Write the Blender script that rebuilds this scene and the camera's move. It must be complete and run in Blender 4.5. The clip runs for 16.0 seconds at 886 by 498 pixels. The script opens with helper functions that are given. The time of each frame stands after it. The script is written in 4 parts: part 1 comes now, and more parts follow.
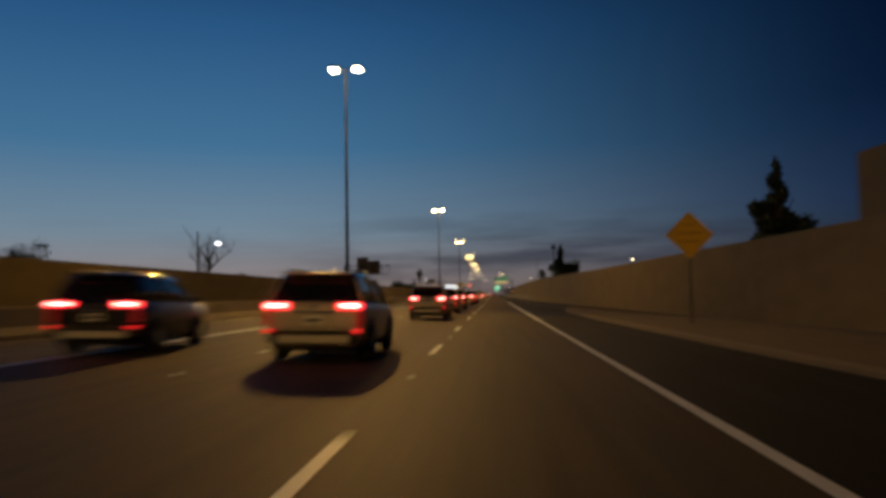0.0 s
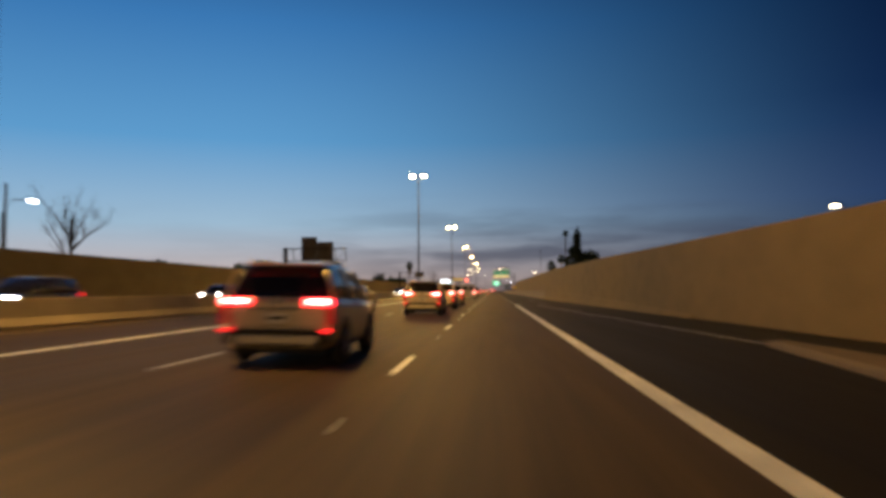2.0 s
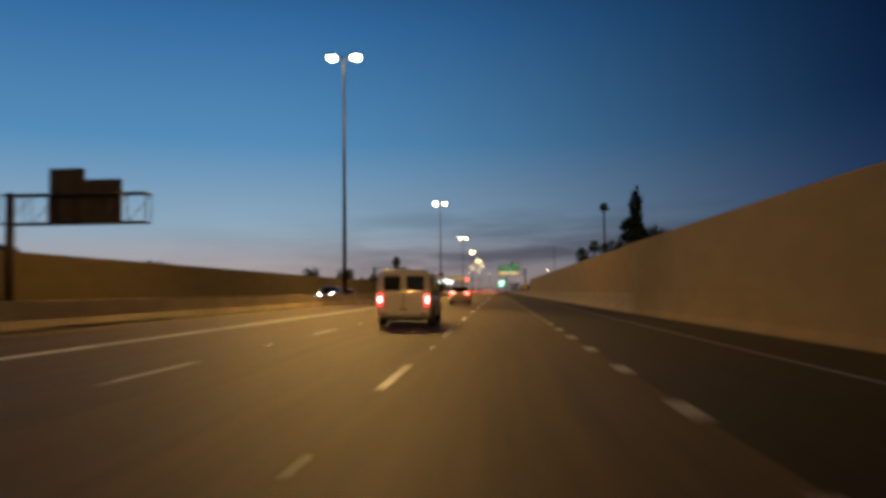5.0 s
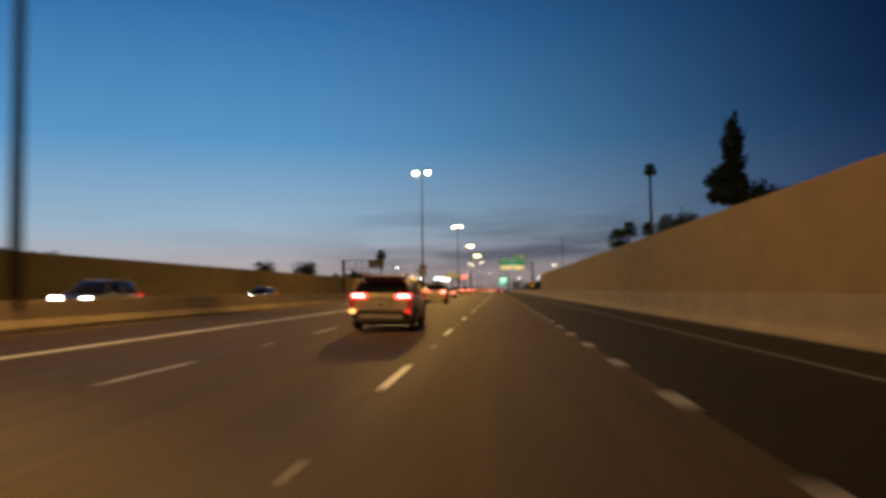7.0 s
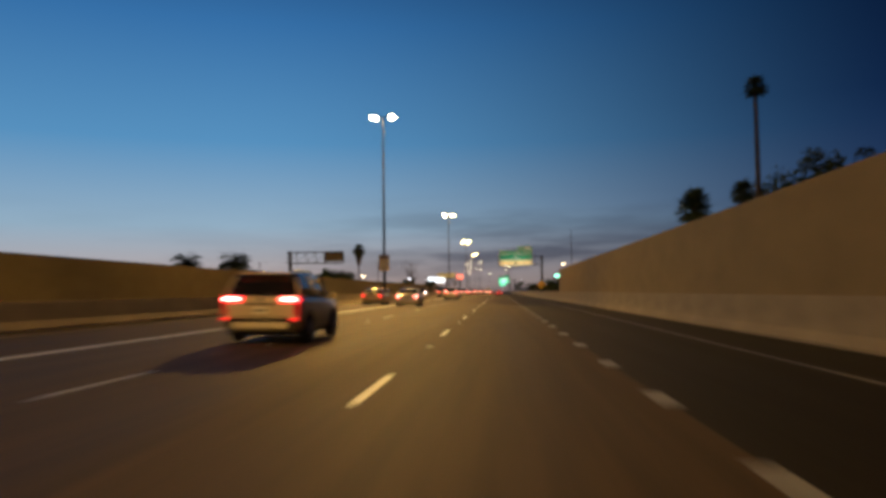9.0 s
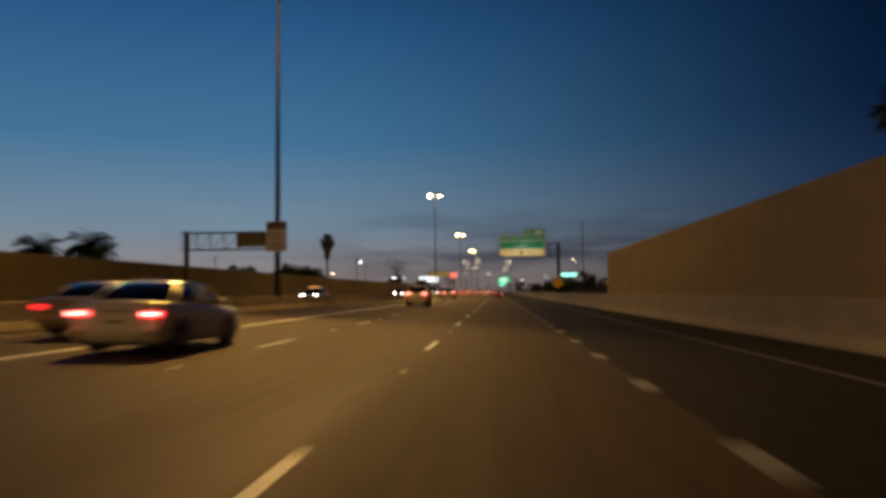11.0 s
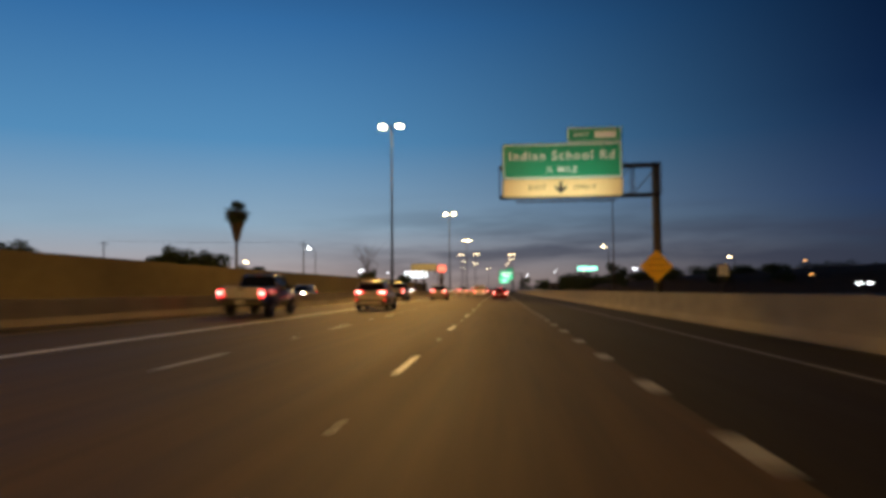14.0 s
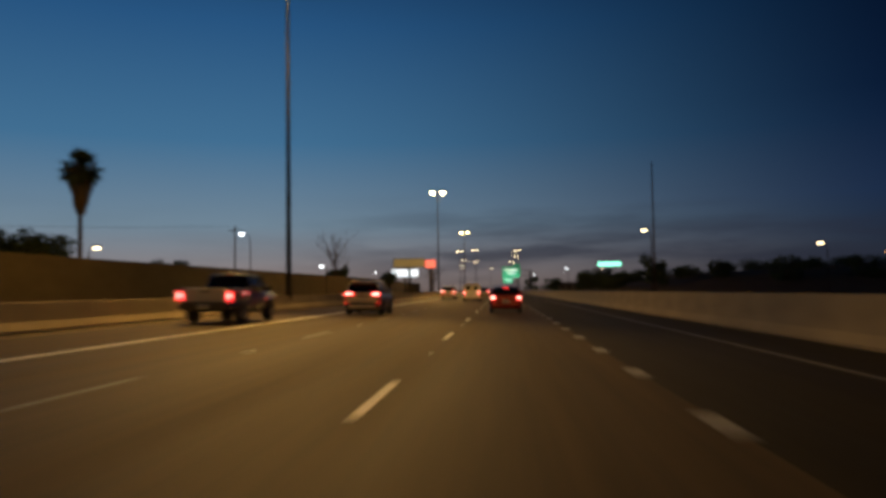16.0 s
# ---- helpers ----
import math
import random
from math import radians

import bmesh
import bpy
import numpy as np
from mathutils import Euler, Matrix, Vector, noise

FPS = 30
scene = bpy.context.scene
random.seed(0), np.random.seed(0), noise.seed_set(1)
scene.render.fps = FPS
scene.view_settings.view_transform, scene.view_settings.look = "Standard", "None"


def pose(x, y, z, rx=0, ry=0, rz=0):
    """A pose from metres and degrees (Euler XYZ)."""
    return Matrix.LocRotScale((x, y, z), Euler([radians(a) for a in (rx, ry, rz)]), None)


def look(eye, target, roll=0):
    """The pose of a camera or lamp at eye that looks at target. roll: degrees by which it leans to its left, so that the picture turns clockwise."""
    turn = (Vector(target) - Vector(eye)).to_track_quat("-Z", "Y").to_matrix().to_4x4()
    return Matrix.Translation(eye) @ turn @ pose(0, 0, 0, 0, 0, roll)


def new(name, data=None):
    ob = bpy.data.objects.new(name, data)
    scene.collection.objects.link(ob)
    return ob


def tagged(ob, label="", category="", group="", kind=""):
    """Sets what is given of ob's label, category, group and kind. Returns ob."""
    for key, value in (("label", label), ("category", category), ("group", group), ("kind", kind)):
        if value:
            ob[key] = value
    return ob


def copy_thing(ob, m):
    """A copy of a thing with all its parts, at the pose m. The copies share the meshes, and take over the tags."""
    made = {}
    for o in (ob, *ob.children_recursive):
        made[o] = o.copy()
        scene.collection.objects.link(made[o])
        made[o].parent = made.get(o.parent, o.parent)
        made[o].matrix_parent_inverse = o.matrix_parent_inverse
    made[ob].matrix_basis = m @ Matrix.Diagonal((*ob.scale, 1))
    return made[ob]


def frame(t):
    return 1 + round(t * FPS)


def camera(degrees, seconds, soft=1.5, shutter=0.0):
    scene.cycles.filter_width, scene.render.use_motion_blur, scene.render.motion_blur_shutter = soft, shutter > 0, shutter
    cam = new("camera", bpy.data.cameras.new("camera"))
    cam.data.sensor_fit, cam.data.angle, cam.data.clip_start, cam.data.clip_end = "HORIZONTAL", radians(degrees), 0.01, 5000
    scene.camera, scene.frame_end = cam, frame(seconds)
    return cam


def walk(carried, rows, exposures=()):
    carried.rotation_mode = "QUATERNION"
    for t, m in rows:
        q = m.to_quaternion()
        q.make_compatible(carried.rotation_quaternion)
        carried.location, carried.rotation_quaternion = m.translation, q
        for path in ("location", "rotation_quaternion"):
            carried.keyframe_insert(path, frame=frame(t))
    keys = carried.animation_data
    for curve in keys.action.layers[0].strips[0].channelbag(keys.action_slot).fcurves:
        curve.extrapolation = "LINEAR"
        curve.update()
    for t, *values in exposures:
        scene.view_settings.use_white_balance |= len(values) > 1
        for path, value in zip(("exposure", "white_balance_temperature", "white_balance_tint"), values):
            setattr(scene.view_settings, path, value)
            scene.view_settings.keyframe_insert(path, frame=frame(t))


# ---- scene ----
# Freeway at dusk, driven along +y in the lane right of x = 0; metres, z up.
cam = camera(59.9, 16.0, soft=4.0, shutter=0.9)
# seconds, eye, yaw to the left, pitch up, lean, in degrees
PATH = [
    (0, (1.41, 0.00, 1.30), 3.71, 3.43, -0.93),
    (0.5, (1.44, 13.20, 1.30), 3.60, 3.38, -0.62),
    (1, (1.48, 26.37, 1.30), 3.77, 3.31, -0.72),
    (1.5, (1.53, 39.49, 1.30), 3.76, 3.14, -0.79),
    (2, (1.59, 52.57, 1.30), 3.68, 3.09, -0.38),
    (2.5, (1.64, 65.56, 1.30), 3.93, 3.17, -0.40),
    (3, (1.66, 78.47, 1.30), 4.02, 3.48, -0.61),
    (3.5, (1.66, 91.27, 1.30), 4.23, 3.14, -0.67),
    (4, (1.64, 103.93, 1.30), 4.31, 3.04, -0.50),
    (5, (1.59, 128.97, 1.30), 4.03, 3.16, -0.62),
    (6.5, (1.55, 165.78, 1.30), 3.99, 3.22, -0.59),
    (7, (1.57, 177.92, 1.30), 4.10, 3.05, -0.70),
    (7.5, (1.61, 190.02, 1.30), 3.94, 3.15, -0.61),
    (8, (1.65, 202.05, 1.30), 4.04, 3.10, -0.49),
    (8.5, (1.69, 213.96, 1.30), 3.94, 3.21, -0.55),
    (9, (1.71, 225.75, 1.30), 4.11, 3.17, -0.72),
    (10, (1.69, 249.12, 1.30), 4.03, 3.16, -0.62),
    (11.5, (1.61, 284.17, 1.30), 4.06, 3.26, -0.54),
    (12, (1.61, 296.00, 1.30), 4.02, 3.30, -0.61),
    (12.5, (1.61, 308.07, 1.30), 3.88, 3.20, -0.50),
    (13, (1.61, 320.39, 1.30), 3.83, 3.13, -0.58),
    (13.5, (1.61, 332.98, 1.30), 3.84, 3.18, -0.60),
    (14, (1.63, 345.77, 1.30), 4.13, 3.06, -0.58),
    (14.5, (1.66, 358.59, 1.30), 4.10, 3.09, -0.51),
    (15, (1.64, 371.48, 1.30), 4.21, 3.13, -0.51),
    (15.5, (1.60, 384.50, 1.30), 4.27, 3.10, -0.84),
    (16, (1.56, 397.57, 1.30), 4.35, 3.12, -0.85),
]


def aimed(eye, yaw, pitch, lean):
    a, b = radians(yaw), radians(pitch)
    way = Vector((-math.sin(a) * math.cos(b), math.cos(a) * math.cos(b), math.sin(b)))
    return look(eye, Vector(eye) + way, lean)


walk(cam, [(t, aimed(eye, yaw, pitch, lean)) for t, eye, yaw, pitch, lean in PATH],
     exposures=[(0, -0.85), (0.6, -0.8), (1.5, -0.25), (2.0, 0.18), (2.6, 0.12), (3.4, -0.05), (4.2, -0.05), (6.3, -0.4), (7, 0.05), (7.5, 0.2), (8.3, 0.15), (9, -0.05), (11.3, -0.8), (12.2, 0.0),
                (13.6, 0.0), (14.5, -0.5), (15, -0.75), (16, -0.9)])

# ---- world and lamps -------------------------------------------------------
world = bpy.data.worlds.new("dusk_sky")
scene.world = world
world.use_nodes = True
wn, wl = world.node_tree.nodes, world.node_tree.links
wn.clear()


def ramp(nodes, stops, smooth=False):
    r = nodes.new("ShaderNodeValToRGB")
    r.color_ramp.interpolation = "EASE" if smooth else "LINEAR"
    while len(r.color_ramp.elements) < len(stops):
        r.color_ramp.elements.new(0.5)
    for e, (p, c) in zip(r.color_ramp.elements, stops):
        e.position, e.color = p, (*c, 1) if len(c) == 3 else c
    return r


def math_node(nodes, links, op, a, b=None, clamp=False):
    n = nodes.new("ShaderNodeMath")
    n.operation, n.use_clamp = op, clamp
    for i, v in enumerate((a, b)):
        if v is None:
            continue
        if isinstance(v, (int, float)):
            n.inputs[i].default_value = v
        else:
            links.new(v, n.inputs[i])
    return n.outputs[0]


def sky():
    co = wn.new("ShaderNodeTexCoord")
    sep = wn.new("ShaderNodeSeparateXYZ")
    wl.new(co.outputs["Generated"], sep.inputs[0])
    up = math_node(wn, wl, "MULTIPLY", sep.outputs[2], 1.6, True)
    # the side of the afterglow (-x) and the side of the night (+x)
    glow = ramp(wn, [(0.0, (0.480, 0.350, 0.300)), (0.05, (0.450, 0.395, 0.400)), (0.136, (0.300, 0.435, 0.560)),
                     (0.304, (0.098, 0.290, 0.535)), (0.528, (0.038, 0.165, 0.400)), (0.70, (0.010, 0.055, 0.180)), (1.0, (0.003, 0.012, 0.040))])
    night = ramp(wn, [(0.0, (0.024, 0.030, 0.046)), (0.056, (0.021, 0.036, 0.066)), (0.176, (0.0115, 0.0320, 0.098)),
                      (0.36, (0.0022, 0.0100, 0.047)), (0.56, (0.0010, 0.0043, 0.0235)), (1.0, (0.001, 0.003, 0.012))])
    for r in (glow, night):
        wl.new(up, r.inputs[0])
    across = wn.new("ShaderNodeMapRange")
    across.interpolation_type = "SMOOTHSTEP"
    across.inputs[1].default_value, across.inputs[2].default_value = -0.35, 0.54
    wl.new(sep.outputs[0], across.inputs[0])
    side = across.outputs[0]
    mix = wn.new("ShaderNodeMix")
    mix.data_type = "RGBA"
    wl.new(side, mix.inputs[0])
    wl.new(glow.outputs[0], mix.inputs[6])
    wl.new(night.outputs[0], mix.inputs[7])
    # the sky behind the drive is further from the afterglow
    rear = wn.new("ShaderNodeMapRange")
    rear.interpolation_type = "SMOOTHSTEP"
    rear.inputs[1].default_value, rear.inputs[2].default_value, rear.inputs[3].default_value = -0.6, 0.45, 0.25
    wl.new(sep.outputs[1], rear.inputs[0])
    # long low cloud streaks over the horizon
    mp = wn.new("ShaderNodeMapping")
    mp.inputs["Scale"].default_value = (4.0, 4.0, 30.0)
    wl.new(co.outputs["Generated"], mp.inputs[0])
    nz = wn.new("ShaderNodeTexNoise")
    nz.inputs["Scale"].default_value = 1.0
    nz.inputs["Detail"].default_value = 5.0
    nz.inputs["Roughness"].default_value = 0.55
    wl.new(mp.outputs[0], nz.inputs["Vector"])
    cl = ramp(wn, [(0.38, (0, 0, 0)), (0.62, (1, 1, 1))], True)
    wl.new(nz.outputs[0], cl.inputs[0])
    band = ramp(wn, [(0.0, (0.75, 0.75, 0.75)), (0.08, (1, 1, 1)), (0.136, (0.5, 0.5, 0.5)), (0.21, (0, 0, 0))], True)
    wl.new(up, band.inputs[0])
    k = math_node(wn, wl, "MULTIPLY", cl.outputs[0], band.outputs[0])
    # the clouds gather ahead and to the night side
    gather = wn.new("ShaderNodeMapRange")
    gather.interpolation_type = "SMOOTHSTEP"
    gather.inputs[1].default_value, gather.inputs[2].default_value, gather.inputs[3].default_value, gather.inputs[4].default_value = -0.32, 0.0, 0.12, 0.68
    wl.new(sep.outputs[0], gather.inputs[0])
    k = math_node(wn, wl, "MULTIPLY", k, gather.outputs[0])
    dark = wn.new("ShaderNodeMix")
    dark.data_type = "RGBA"
    dark.inputs[7].default_value = (0.036, 0.042, 0.072, 1)
    wl.new(k, dark.inputs[0])
    wl.new(mix.outputs[2], dark.inputs[6])
    bg = wn.new("ShaderNodeBackground")
    wl.new(rear.outputs[0], bg.inputs[1])
    out = wn.new("ShaderNodeOutputWorld")
    wl.new(dark.outputs[2], bg.inputs[0])
    wl.new(bg.outputs[0], out.inputs[0])


sky()

LAMP_X, LAMP_Z = -12.55, 23.6
LAMP_YS = (-52.0, 73.0, 199.5, 321.2, 447.7, 569.0, 691.0)
LAMP_WATTS = 18000.0
SODIUM = (1.0, 0.535, 0.11)


def street_light(x, y, z, watts, colour, rx, ry, cone, blend, radius=0.22):
    d = bpy.data.lights.new("lamp_light", "SPOT")
    d.energy, d.color, d.shadow_soft_size = watts, colour, radius
    d.spot_size, d.spot_blend = radians(cone), blend
    ob = new("lamp_light", d)
    ob.matrix_basis = pose(x, y, z, rx, ry, 0)
    return ob


for ly in LAMP_YS:
    # each head leans over its own side of the road; the far throw is stronger against the traffic
    for s in (-1, 1):
        street_light(LAMP_X + s * 1.15, ly, LAMP_Z - 0.70, LAMP_WATTS, SODIUM, 0, -s * 50, 134, 0.7)
        street_light(LAMP_X + s * 1.2, ly, LAMP_Z - 0.72, LAMP_WATTS * (2.3 if s > 0 else 4.0), SODIUM, 68 if s > 0 else -56, 0, 72, 0.7)

# ---- materials -------------------------------------------------------------


def material(name, base, rough=0.7, metal=0.0, vary=0.25, grain=8.0, stain=0.35, bump=0.0, emit=0.0, emit_colour=None,
             random_piece=0.0, coat=0.0, stretch=(1, 1, 1), spec=0.5):
    """Base colour with stains at a large scale, grain at a small one, and fine relief."""
    m = bpy.data.materials.new(name)
    m.use_nodes = True
    n, l = m.node_tree.nodes, m.node_tree.links
    b = n["Principled BSDF"]
    b.inputs["Roughness"].default_value, b.inputs["Metallic"].default_value = rough, metal
    b.inputs["Coat Weight"].default_value = coat
    b.inputs["Specular IOR Level"].default_value = spec
    b.inputs["Base Color"].default_value = (*base, 1)
    if emit:
        b.inputs["Emission Color"].default_value = (*(emit_colour or base), 1)
        b.inputs["Emission Strength"].default_value = emit
        return m
    if vary:
        co = n.new("ShaderNodeTexCoord")
        mp = n.new("ShaderNodeMapping")
        mp.inputs["Scale"].default_value = stretch
        l.new(co.outputs["Object"], mp.inputs[0])
        fine, wide = n.new("ShaderNodeTexNoise"), n.new("ShaderNodeTexNoise")
        fine.inputs["Scale"].default_value, fine.inputs["Detail"].default_value = grain, 6
        wide.inputs["Scale"].default_value, wide.inputs["Detail"].default_value = stain, 4
        l.new(mp.outputs[0], fine.inputs["Vector"])
        l.new(mp.outputs[0], wide.inputs["Vector"])
        s = math_node(n, l, "ADD", fine.outputs[0], wide.outputs[0])
        s = math_node(n, l, "SUBTRACT", s, 1.0)
        s = math_node(n, l, "MULTIPLY", s, 3.2 * vary)
        if random_piece:
            info = n.new("ShaderNodeObjectInfo")
            r = math_node(n, l, "SUBTRACT", info.outputs["Random"], 0.5)
            s = math_node(n, l, "ADD", s, math_node(n, l, "MULTIPLY", r, random_piece))
        s = math_node(n, l, "ADD", s, 1.0)
        mx = n.new("ShaderNodeVectorMath")
        mx.operation = "SCALE"
        mx.inputs[0].default_value = base
        l.new(s, mx.inputs["Scale"])
        l.new(mx.outputs[0], b.inputs["Base Color"])
        rr = math_node(n, l, "MULTIPLY_ADD", wide.outputs[0], 0.3, True)
        rr.node.inputs[2].default_value = rough - 0.15
        l.new(rr, b.inputs["Roughness"])
        if bump:
            bp = n.new("ShaderNodeBump")
            bp.inputs["Strength"].default_value, bp.inputs["Distance"].default_value = 0.6, bump
            l.new(fine.outputs[0], bp.inputs["Height"])
            l.new(bp.outputs[0], b.inputs["Normal"])
    return m


M = {
    "concrete_road": material("concrete_road", (0.0590, 0.0395, 0.0205), 0.74, vary=0.34, grain=2.0, stain=0.5, bump=0.01, stretch=(1.6, 0.06, 1), spec=0.16),
    "asphalt": material("asphalt", (0.0140, 0.0116, 0.0064), 0.74, vary=0.30, grain=3.0, stain=0.4, bump=0.01, stretch=(1.5, 0.07, 1), spec=0.12),
    "paint": material("road_paint", (0.74, 0.77, 0.82), 0.6, vary=0.30, grain=6.0, stain=1.5),
    "paint_faded": material("faded_road_paint", (0.36, 0.375, 0.40), 0.65, vary=0.4, grain=5.0, stain=1.2),
    "paint_dull": material("dull_road_paint", (0.150, 0.155, 0.165), 0.65, vary=0.45, grain=5.0, stain=0.6),
    "paint_worn": material("worn_road_paint", (0.26, 0.27, 0.285), 0.65, vary=0.45, grain=5.0, stain=1.2),
    "paint_yellow": material("yellow_road_paint", (0.34, 0.25, 0.12), 0.6, vary=0.3, grain=6.0),
    # lighter copy of the barrier concrete, imitating headlights and sky glow on it
    "median": material("median_concrete_lit", (0.42, 0.355, 0.27), 0.85, vary=0.24, grain=1.3, stain=0.25, bump=0.01, stretch=(1, 0.35, 1)),
    "barrier": material("barrier_concrete", (0.265, 0.215, 0.140), 0.85, vary=0.22, grain=1.3, stain=0.25, bump=0.01, stretch=(1, 0.35, 1)),
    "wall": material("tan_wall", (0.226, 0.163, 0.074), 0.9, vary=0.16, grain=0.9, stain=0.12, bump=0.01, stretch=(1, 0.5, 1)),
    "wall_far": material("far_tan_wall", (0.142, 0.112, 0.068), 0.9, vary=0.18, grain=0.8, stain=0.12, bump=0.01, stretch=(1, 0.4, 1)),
    "dirt": material("dirt", (0.16, 0.115, 0.075), 0.95, vary=0.35, grain=0.7, stain=0.05, bump=0.03),
    "gravel": material("gravel", (0.115, 0.082, 0.050), 0.95, vary=0.30, grain=4.0, stain=0.3, bump=0.02),
    "kerb": material("kerb_concrete", (0.15, 0.117, 0.08), 0.85, vary=0.2, grain=3.0),
    "steel": material("galvanized_steel", (0.035, 0.033, 0.03), 0.7, 0.2, vary=0.15, grain=2.0),
    "steel_post": material("weathered_post_steel", (0.075, 0.066, 0.055), 0.6, 0.4, vary=0.2, grain=2.0),
    # kept close to the plate's amber, as the legend blurs in the camera's view
    "legend_amber": material("low_contrast_amber_legend", (0.74, 0.40, 0.025), 0.5, vary=0.1, grain=2.0),
    "steel_dark": material("weathered_steel", (0.06, 0.05, 0.045), 0.65, 0.3, vary=0.2, grain=2.0),
    "sign_green": material("green_sheeting", (0.002, 0.30, 0.15), 0.45, vary=0.06, grain=0.6, stain=0.3),
    "sign_yellow": material("yellow_sheeting", (0.84, 0.60, 0.27), 0.45, vary=0.06, grain=0.6),
    "sign_orange": material("amber_sheeting", (0.98, 0.60, 0.030), 0.45, vary=0.08, grain=1.5),
    "sign_white": material("white_sheeting", (0.85, 0.85, 0.82), 0.45, vary=0.05, grain=1.0),
    "sign_black": material("black_sheeting", (0.02, 0.02, 0.02), 0.5, vary=0.1, grain=1.0),
    "legend_brown": material("faded_brown_legend", (0.22, 0.12, 0.05), 0.5, vary=0.1, grain=2.0),
    "sign_back": material("sign_back", (0.10, 0.085, 0.075), 0.6, 0.2, vary=0.15, grain=0.8),
    "bark": material("bark", (0.10, 0.07, 0.05), 0.95, vary=0.35, grain=3.0, bump=0.03),
    "leaf_dark": material("dark_needles", (0.030, 0.048, 0.024), 0.8, vary=0.5, grain=1.5, stain=0.5),
    "leaf": material("leaves", (0.050, 0.075, 0.030), 0.8, vary=0.5, grain=1.5, stain=0.4),
    "palm_leaf": material("palm_fronds", (0.055, 0.080, 0.035), 0.7, vary=0.4, grain=2.0),
    "palm_dry": material("dry_fronds", (0.16, 0.11, 0.06), 0.9, vary=0.4, grain=2.0),
    "tyre": material("tyre_rubber", (0.02, 0.02, 0.02), 0.85, vary=0.2, grain=8.0),
    "rim": material("alloy_rim", (0.45, 0.45, 0.46), 0.35, 0.9, vary=0.1, grain=6.0),
    "glass_dark": material("tinted_glass", (0.012, 0.012, 0.014), 0.08, vary=0.0, coat=0.5),
    "black_trim": material("black_trim", (0.02, 0.02, 0.02), 0.55, vary=0.15, grain=6.0),
    "chrome": material("chrome", (0.7, 0.7, 0.7), 0.15, 1.0, vary=0.05),
    "satin": material("satin_bumper_trim", (0.62, 0.58, 0.50), 0.4, 0.3, vary=0.08, grain=6.0),
    "plate": material("plate", (0.82, 0.82, 0.80), 0.5, vary=0.08, grain=10.0),
    "brake": material("lit_brake_light", (0.8, 0.02, 0.02), 0.3, emit=5.5, emit_colour=(1.0, 0.022, 0.026)),
    "brake_core": material("lit_brake_core", (1.0, 0.3, 0.2), 0.3, emit=12.0, emit_colour=(1.0, 0.42, 0.34)),
    "tail": material("lit_tail_light_and_reflector", (0.6, 0.02, 0.02), 0.3, emit=2.0, emit_colour=(1.0, 0.02, 0.02)),
    "tail_dim": material("tail_lens_reflected_glow", (0.35, 0.01, 0.01), 0.3, emit=0.18, emit_colour=(1.0, 0.03, 0.03)),
    "headlamp": material("lit_headlamp", (1, 1, 1), 0.3, emit=60.0, emit_colour=(1.0, 0.93, 0.80)),
    "reflector": material("red_reflector", (0.25, 0.01, 0.01), 0.3, vary=0.1),
    "lens": material("lit_lamp_lens", (1, 0.9, 0.6), 0.3, emit=90.0, emit_colour=(1.0, 0.70, 0.30)),
    "lens_far": material("lit_distant_lens", (1, 0.9, 0.6), 0.3, emit=16.0, emit_colour=(1.0, 0.76, 0.42)),
    "lens_white": material("lit_white_lens", (1, 1, 1), 0.3, emit=14.0, emit_colour=(0.90, 0.97, 1.0)),
    "lens_orange": material("lit_orange_lens", (1, 0.6, 0.2), 0.3, emit=4.0, emit_colour=(1.0, 0.45, 0.12)),
    "lens_green": material("lit_green_lens", (0.3, 1, 0.6), 0.3, emit=5.0, emit_colour=(0.25, 0.9, 0.62)),
    "board_white": material("lit_white_board", (1, 1, 1), 0.4, emit=3.0, emit_colour=(0.85, 0.95, 1.0)),
    "board_red": material("lit_red_board", (1, 0.2, 0.15), 0.4, emit=1.6, emit_colour=(1.0, 0.22, 0.16)),
    "board_yellow": material("faint_glow_olive_board", (0.4, 0.34, 0.15), 0.4, emit=0.16, emit_colour=(1.0, 0.80, 0.34)),
    "stucco": material("stucco", (0.24, 0.19, 0.15), 0.9, vary=0.15, grain=1.0, stain=0.2),
}


def car_paint(name, colour, rough=0.28, metal=0.3):
    return material(name, colour, rough, metal, vary=0.06, grain=2.0, stain=0.6, coat=0.6)


# ---- mesh tools --------------------------------------------------------------


def part(name, bm, mat, parent=None, label="", m=None):
    """Links a bmesh as one mesh object under a thing or a part."""
    me = bpy.data.meshes.new(name)
    bm.to_mesh(me)
    bm.free()
    me.materials.append(mat)
    ob = new(name, me)
    if parent is not None:
        ob.parent = parent
    if m is not None:
        ob.matrix_basis = m
    if label:
        tagged(ob, label)
    return ob


def shared(name, me, parent, m, label=""):
    ob = new(name, me)
    ob.parent, ob.matrix_basis = parent, m
    return tagged(ob, label)


def thing(name, label, category, m, group="", kind=""):
    ob = new(name)
    ob.matrix_basis = m
    ob.empty_display_size = 0.2
    return tagged(ob, label, category, group, kind)


def boxes(*items, bevel=0.0, seg=2):
    """Boxes of (centre x, y, z, size x, y, z), bevelled."""
    bm = bmesh.new()
    for cx, cy, cz, sx, sy, sz in items:
        bmesh.ops.create_cube(bm, size=1, matrix=Matrix.LocRotScale((cx, cy, cz), None, (sx, sy, sz)))
    if bevel:
        bmesh.ops.bevel(bm, geom=bm.edges[:], offset=bevel, segments=seg, affect="EDGES", profile=0.5)
    return bm


